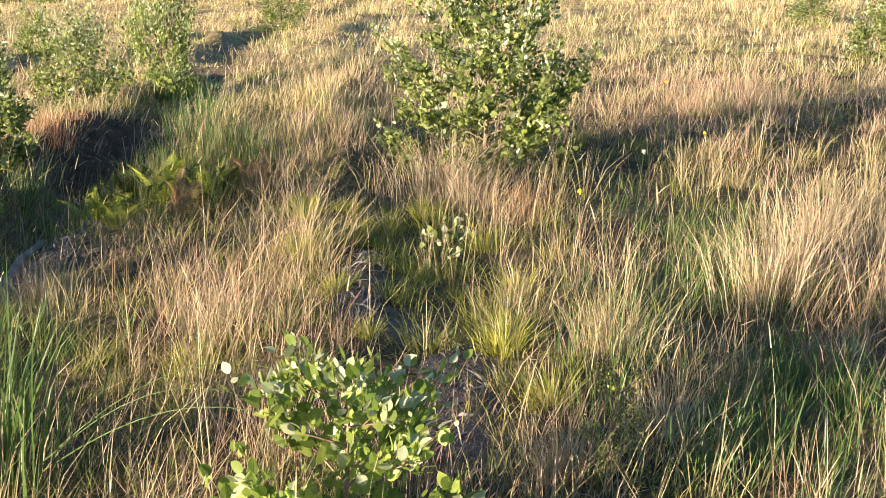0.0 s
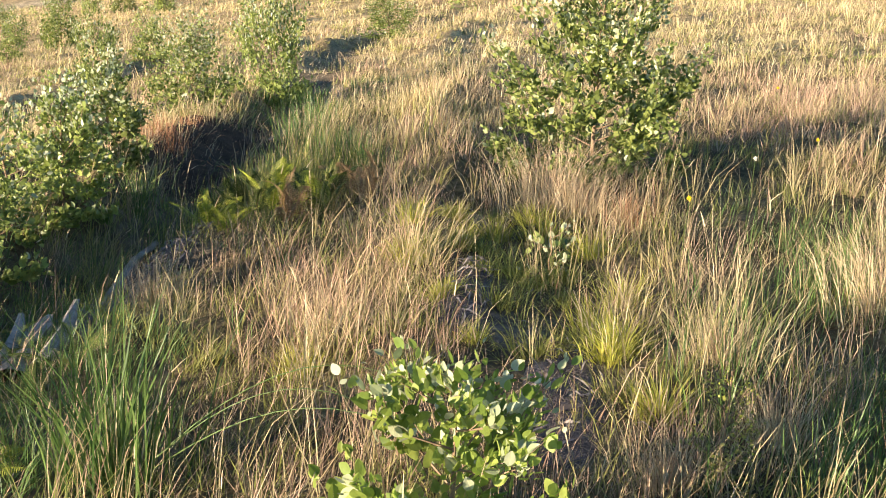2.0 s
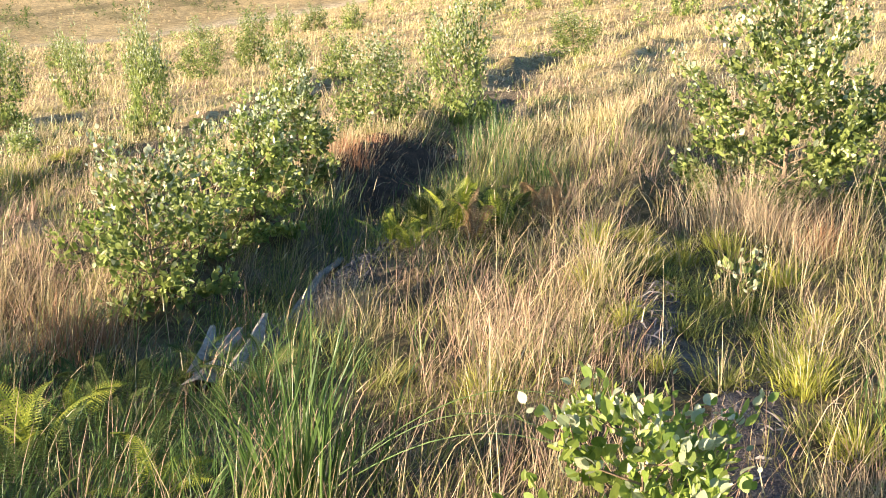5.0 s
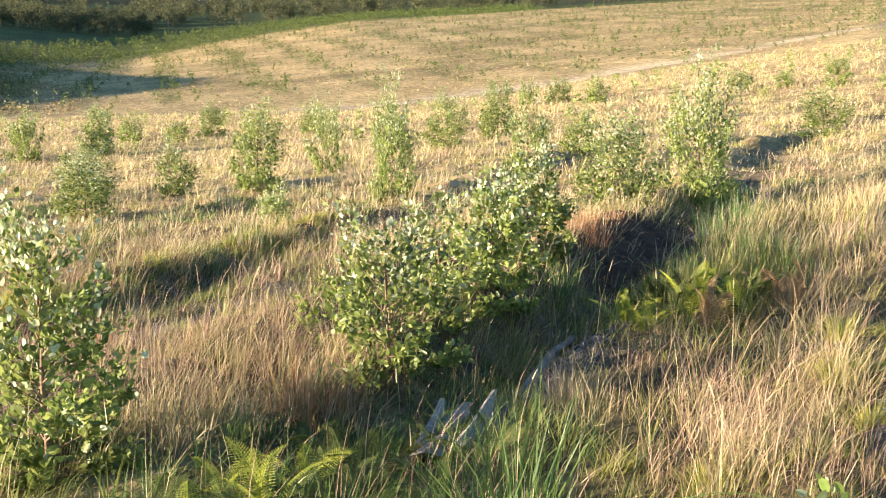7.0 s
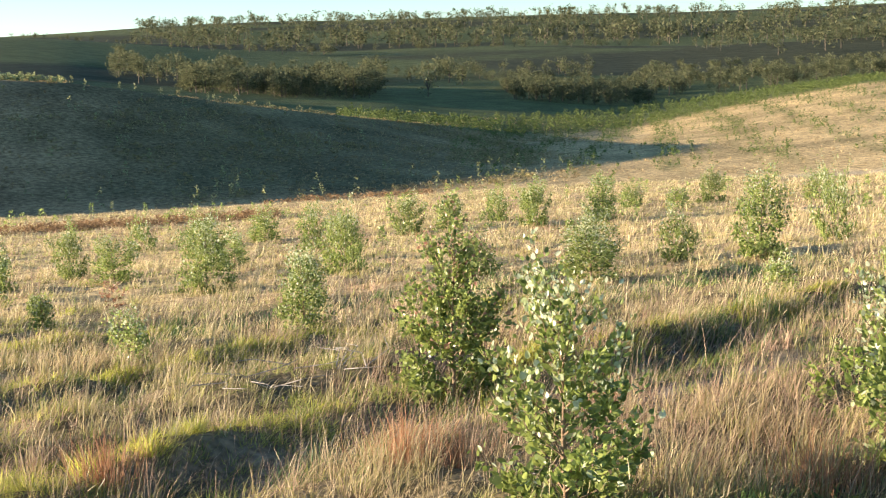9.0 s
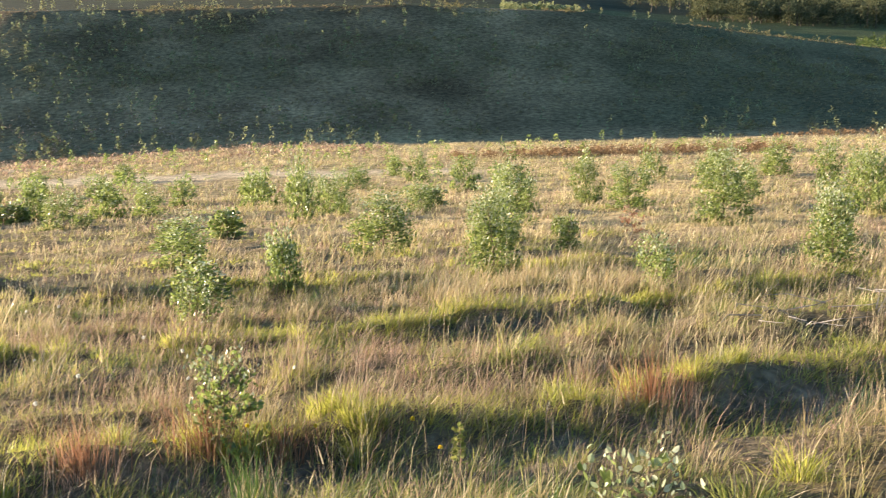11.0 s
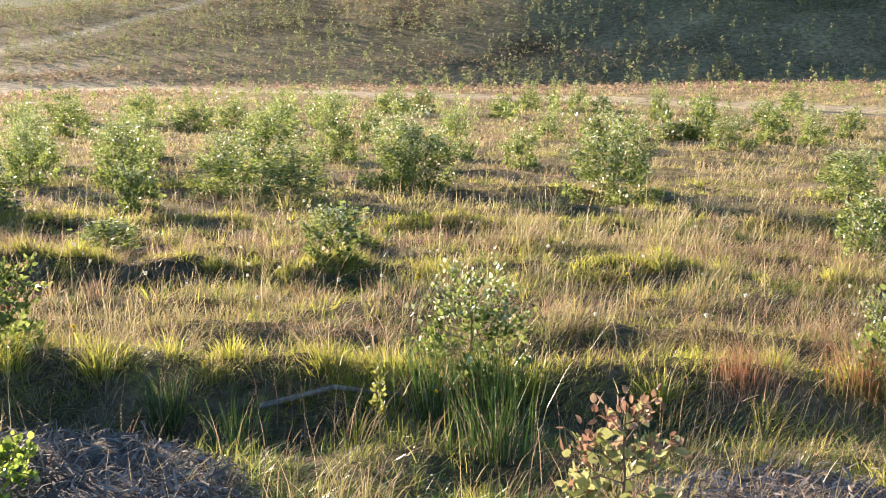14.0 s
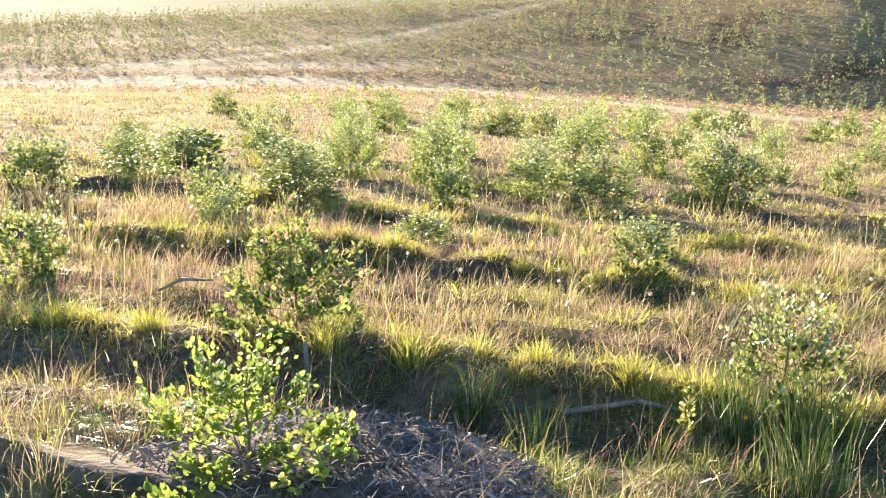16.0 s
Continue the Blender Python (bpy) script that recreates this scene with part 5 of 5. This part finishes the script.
for x, y, h in ((-9.0, -3.4, .9), (-9.3, -2.9, 1.0), (-8.6, -2.3, .9), (-8.9, -4.6, 1.0), (-6.6, -2.0, .8), (-10.2, -3.9, .9), (-8.3, -1.4, .9), (-9.8, -5.2, 1.0), (-7.6, -6.4, 1.0), (-8.2, -5.8, .9), (-6.3, -1.9, .7), *((random.uniform(-13, -7.2), random.uniform(-7.5, 1.5), random.uniform(.75, 1.05)) for _ in range(36))):
    copy_thing(puff, pose(*at_ground(x, y, x * 90)) @ Matrix.Scale(h, 4))


def spike_weed(x, y, h, label):
    """An upright weed: one stiff stalk ringed with narrow leaves, thicker towards its yellowish top."""
    ob = thing("spike_weed", at_ground(x, y), label, "weed", "spike weeds by the ditch")
    part("stalk", sheet("stalk", *stems([(0, 0, -.02), (.01, .005, h * .5), (.005, .01, h)], [.004, .003, .002], 5), BROWN), ob)
    n = 60
    f = .35 + .65 * rng.random(n) ** .7
    w = rng.uniform(0, 2 * math.pi, n)
    pos = np.stack((.01 * np.cos(w), .01 * np.sin(w), f * h), -1)
    out = np.stack((np.cos(w), np.sin(w), .5 + .5 * f), -1)
    tagged(part("foliage", sheet("foliage", *leaves(pos, out, .05 * (1.2 - .6 * f), 0), GREEN), ob, "narrow yellow-green leaves"), kind="stuff")
    return ob


for x, y, h in ((-5.97, -1.79, .42), (-6.2, 1.9, .34)):
    spike_weed(x, y, h, "upright yellow-green weed with a leafy spike")
for x, y in ((-6.47, -2.58), (-6.44, -2.38), (-6.5, -2.48), (-6.4, -2.3)):
    ob = thing("dock", at_ground(x, y), "thin brown dock stalk with a dry seed head", "dead weed", "dock stalks in the ditch")
    part("stalk", sheet("stalk", *stems([(0, 0, -.02), (.01, .01, .2), (.02, 0, .34)], [.003, .0025, .0015], 4), BROWN), ob)
    n = 40
    f = rng.random(n)
    pos = np.stack((.018 + rng.normal(0, .006, n), rng.normal(0, .006, n), .22 + .12 * f), -1)
    tagged(part("seed_head", sheet("seed_head", *leaves(pos, rng.normal(0, 1, (n, 3)), np.full(n, .012), 0, 0), BARK), ob, "dark brown seed head"), kind="stuff")


# ---- the far slopes ----
def shrublets(name, x, y, height, width, n, leaf, material, label, category):
    """Many small bushes of loose leaf flakes, too far off to count."""
    m = len(x)
    f = rng.random((m, n)) ** 0.8
    w = rng.uniform(0, 2 * math.pi, (m, n))
    r = np.sqrt(rng.random((m, n))) * width[:, None] / 2 * (1.1 - .75 * f)
    z0 = land(x, y)
    p = np.stack((x[:, None] + np.cos(w) * r, y[:, None] + np.sin(w) * r, z0[:, None] + height[:, None] * f), -1).reshape(-1, 3)
    q = m * n
    a = rng.normal(0, 1, (q, 3))
    b = rng.normal(0, 1, (q, 3))
    a /= np.linalg.norm(a, axis=1)[:, None]
    b /= np.linalg.norm(b, axis=1)[:, None]
    s = (np.repeat(leaf, n) * rng.uniform(.6, 1.3, q))[:, None]
    v = np.stack((p - a * s * .6, p + b * s * .7, p + a * s * .6), 1).reshape(-1, 3)
    t = np.arange(q * 3).reshape(-1, 3)
    return tagged(new(name, sheet(name, v, t, material)), label, category, kind="stuff")


def fan(n, a0, a1, d0, d1):
    a = np.radians(rng.uniform(a0, a1, n))
    d = np.sqrt(rng.uniform(d0 ** 2, d1 ** 2, n))
    return STAND[0] - np.sin(a) * d, STAND[1] + np.cos(a) * d, d, np.degrees(a)


x, y, d, a = fan(7500, 40, 140, 112, 240)
k = (d < np.interp(a, BEARING, RIDGE_D) * 1.03) & (track_mask(x, y) < .2) & (rng.random(len(d)) < np.interp(a, (40, 60, 72, 85, 95, 140), (.12, .12, .2, .55, 1, 1)))
x, y, d = x[k], y[k], d[k]
shrublets("hill_saplings", x, y, rng.uniform(1.0, 2.1, len(x)), rng.uniform(.6, 1.1, len(x)), 20, np.full(len(x), .24), FAR_LEAF, "rows of tiny saplings over the far hillside", "saplings")
x, y, d, a = fan(9000, -10, 46, 125, 330)
k = (rng.random(len(d)) < .15 + .9 * smooth(wob(x * .8 + y * .6, .62, .2), -.1, .6)) & (track_mask(x, y) < .2)
x, y, d = x[k], y[k], d[k]
shrublets("slope_saplings", x, y, rng.uniform(.4, 1.4, len(x)), rng.uniform(.5, 1.3, len(x)), 16, np.full(len(x), .22), CONIFER, "tiny saplings dotted over the golden slope", "saplings")
x, y, d, a = fan(26000, 40, 140, 118, 245)
k = (d < np.interp(a, BEARING, RIDGE_D) * 1.05) & (patch(x, y, .06, .4) + .5 * patch(x, y, .2, 1.4) > -.1) & (track_mask(x, y) < .2)
x, y, d = x[k], y[k], d[k]
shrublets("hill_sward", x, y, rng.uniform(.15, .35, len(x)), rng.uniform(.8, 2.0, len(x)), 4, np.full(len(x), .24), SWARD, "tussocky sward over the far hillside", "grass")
x, y, d, a = fan(16000, -15, 48, 118, 330)
k = track_mask(x, y) < .2
x, y = x[k], y[k]
shrublets("slope_sward", x, y, rng.uniform(.15, .3, len(x)), rng.uniform(.9, 2.2, len(x)), 3, np.full(len(x), .2), SLOPE, "dry golden tussocks over the slope", "grass")
x, y, d, a = fan(5000, 42, 88, 122, 215)
k = (d < np.interp(a, BEARING, RIDGE_D) * 1.02) & (patch(x, y, .12, .9) + .6 * patch(x, y, .33, .1) > .05)
x, y, d = x[k], y[k], d[k]
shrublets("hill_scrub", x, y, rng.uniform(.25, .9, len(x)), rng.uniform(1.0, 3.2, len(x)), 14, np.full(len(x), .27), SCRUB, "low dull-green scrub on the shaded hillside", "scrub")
x, y, d, a = fan(420, 47, 72, 113, 121)
k = patch(x, y, .09, .3) > -.05
x, y = x[k], y[k]
shrublets("dry_bracken", x, y, rng.uniform(.25, .6, len(x)), rng.uniform(.8, 1.8, len(x)), 9, np.full(len(x), .22), FERN_DRY, "brown bracken along the foot of the hill", "bracken")

x, y, d, a = fan(420, 54, 69, 79, 84)
k = patch(x, y, .12, .3) > -.2
x, y = x[k], y[k]
shrublets("field_bracken", x, y, rng.uniform(.3, .65, len(x)), rng.uniform(.7, 1.5, len(x)), 26, np.full(len(x), .13), FERN_DRY, "brown bracken in a strip at the field's edge", "bracken")

# the green plantation behind the golden slope, in rows
x, y, d, a = fan(5200, 20, 51, 215, 450)
lo = np.interp(a, BEARING, RIDGE_D)
k = (d > lo * 1.0) & (d < lo * 1.36)
x, y = np.round(x[k] / 4) * 4 + rng.normal(0, .5, k.sum()), y[k]
shrublets("plantation", x, y, rng.uniform(1.2, 2.6, len(x)), rng.uniform(1.0, 1.6, len(x)), 22, np.full(len(x), .36), CONIFER, "rows of young green plantation trees", "plantation")


def grove(name, groups, label, patchy=False):
    """Woodland far off: uneven crowns of leaf flakes in several lobes, over bare trunks."""
    pieces, wood = [], []
    for n, a0, a1, d0, d1, h0, h1 in groups:
        for _ in range(n):
            a, d = random.uniform(a0, a1), random.uniform(d0, d1)
            x, y = polar(a, d)
            if patchy and (vnoise(x, y, 120, 31) + 0.5 * vnoise(x, y, 45, 32) < 0.8 or (35 < a < 51 and d > 700)):
                continue
            h = random.uniform(h0, h1)
            wood_v, crown = tree_mesh(h, random.randrange(10 ** 6), 440 if d < 640 else 160 if d < 1150 else 80)
            z = float(land(x, y))
            pieces.append((crown[0] + (x, y, z), crown[1]))
            wood.append((wood_v[0] + (x, y, z), wood_v[1]))
    ob = thing(name, (*polar(groups[0][1], groups[0][3]), 0), label, "woodland", kind="stuff")
    o = np.array(ob.matrix_world.translation)
    v, t = joined(pieces)
    part("crowns", sheet("crowns", v - o, t, TREE_LEAF), ob)["kind"] = "stuff"
    v, t = joined(wood)
    part("trunks", sheet("trunks", v - o, t, FAR_BARK), ob)["kind"] = "stuff"
    return ob


def tree_mesh(h, seed, flakes):
    r = random.Random(seed)
    trunk = stems([(0, 0, -.5), (r.uniform(-.3, .3), r.uniform(-.3, .3), h * .35), (r.uniform(-.6, .6), r.uniform(-.6, .6), h * .7)], [h * .022, h * .016, h * .006], 4)
    limbs = [trunk]
    p = []
    lobes = [(r.uniform(-.28, .28) * h, r.uniform(-.28, .28) * h, h * (.2 + .6 * r.random()), h * r.uniform(.16, .26)) for _ in range(8)]
    for lx, ly, lz, lr in lobes:
        if flakes == 300:
            limbs.append(stems([(0, 0, h * .2), (lx * .6, ly * .6, lz * .85), (lx, ly, lz)], [h * .01, h * .006, h * .002], 4))
        for _ in range(flakes // 8):
            u = Vector((r.gauss(0, 1), r.gauss(0, 1), r.gauss(0, .8))).normalized() * lr * r.uniform(.4, 1.1)
            p.append((lx + u.x, ly + u.y, max(h * .04, lz + u.z)))
    p = np.array(p)
    n = len(p)
    a, b = rng.normal(0, 1, (n, 3)), rng.normal(0, 1, (n, 3))
    s = h * (.05 if flakes == 300 else .042 if flakes > 200 else .06 if flakes > 90 else .075)
    v = np.stack((p - a * s * .6, p + b * s * .7, p + a * s * .6), 1).reshape(-1, 3)
    t = np.arange(n * 3).reshape(-1, 3)
    return joined(limbs), (v, t)


def lone_tree(az, d, h, seed, label):
    x, y = polar(az, d)
    ob = thing("tree", (x, y, float(land(x, y)), 0, 0, 0), label, "tree", "trees standing alone")
    wood, crown = tree_mesh(h, seed, 300)
    part("trunk", sheet("trunk", *wood, FAR_BARK), ob)
    tagged(part("crown", sheet("crown", *crown, TREE_LEAF), ob), kind="stuff")


grove("woodland", [(230, 49.3, 57.8, 375, 480, 4, 10), (110, 37.0, 43.6, 410, 520, 4, 9), (190, 19, 37.5, 460, 640, 5, 10)], "grove of broadleaved trees in the shaded valley")
grove("valley_woodland", [(1100, 8, 61, 470, 1080, 6, 13)], "scattered woods over the valley beyond", True)
grove("hill_woodland", [(1100, 5, 60, 1200, 2700, 14, 26), (160, 5, 34, 830, 1250, 10, 17), (40, 36, 50, 1090, 1150, 6, 10), (160, 58, 100, 1060, 1110, 3, 6)], "dark woodland along the far ridges")
lone_tree(47.0, 420, 11, 3, "lone rounded tree in the shaded valley")
lone_tree(74.0, 560, 10, 4, "lone dark tree on the skyline")
lone_tree(72.9, 565, 10, 5, "lone dark tree on the skyline")
x, y, d, a = fan(120, 63, 66.5, 330, 350)
shrublets("hill_shrubs", x, y, rng.uniform(1.5, 3, len(x)), rng.uniform(1.5, 3, len(x)), 20, np.full(len(x), .8), FAR_LEAF, "dark shrubs on the hill's brow", "shrubs")

# the planted rows go on, ever smaller, to the valley's edge
x, y, d, a = fan(520, -8, 125, 46, 104)
k = (track_mask(x, y) < .2) & (rng.random(len(d)) < np.interp(a, (-8, 40, 80, 125), (.35, .6, .9, 1)))
x, y = x[k], y[k]
shrublets("field_saplings", x, y, rng.uniform(.5, 1.3, len(x)), rng.uniform(.5, 1.0, len(x)), 60, np.full(len(x), .13), LEAF, "many small green saplings over the lower field", "saplings")

# dry tufts over the valley floor between the wheel tracks
x, y, d, a = fan(6000, 72, 146, 90, 136)
k = (track_mask(x, y) < .75) & (patch(x, y, .15, .2) > -.3)
x, y = x[k], y[k]
shrublets("valley_tufts", x, y, rng.uniform(.15, .4, len(x)), rng.uniform(.6, 1.6, len(x)), 5, np.full(len(x), .2), BROWN, "brown dry tufts over the valley floor", "grass")
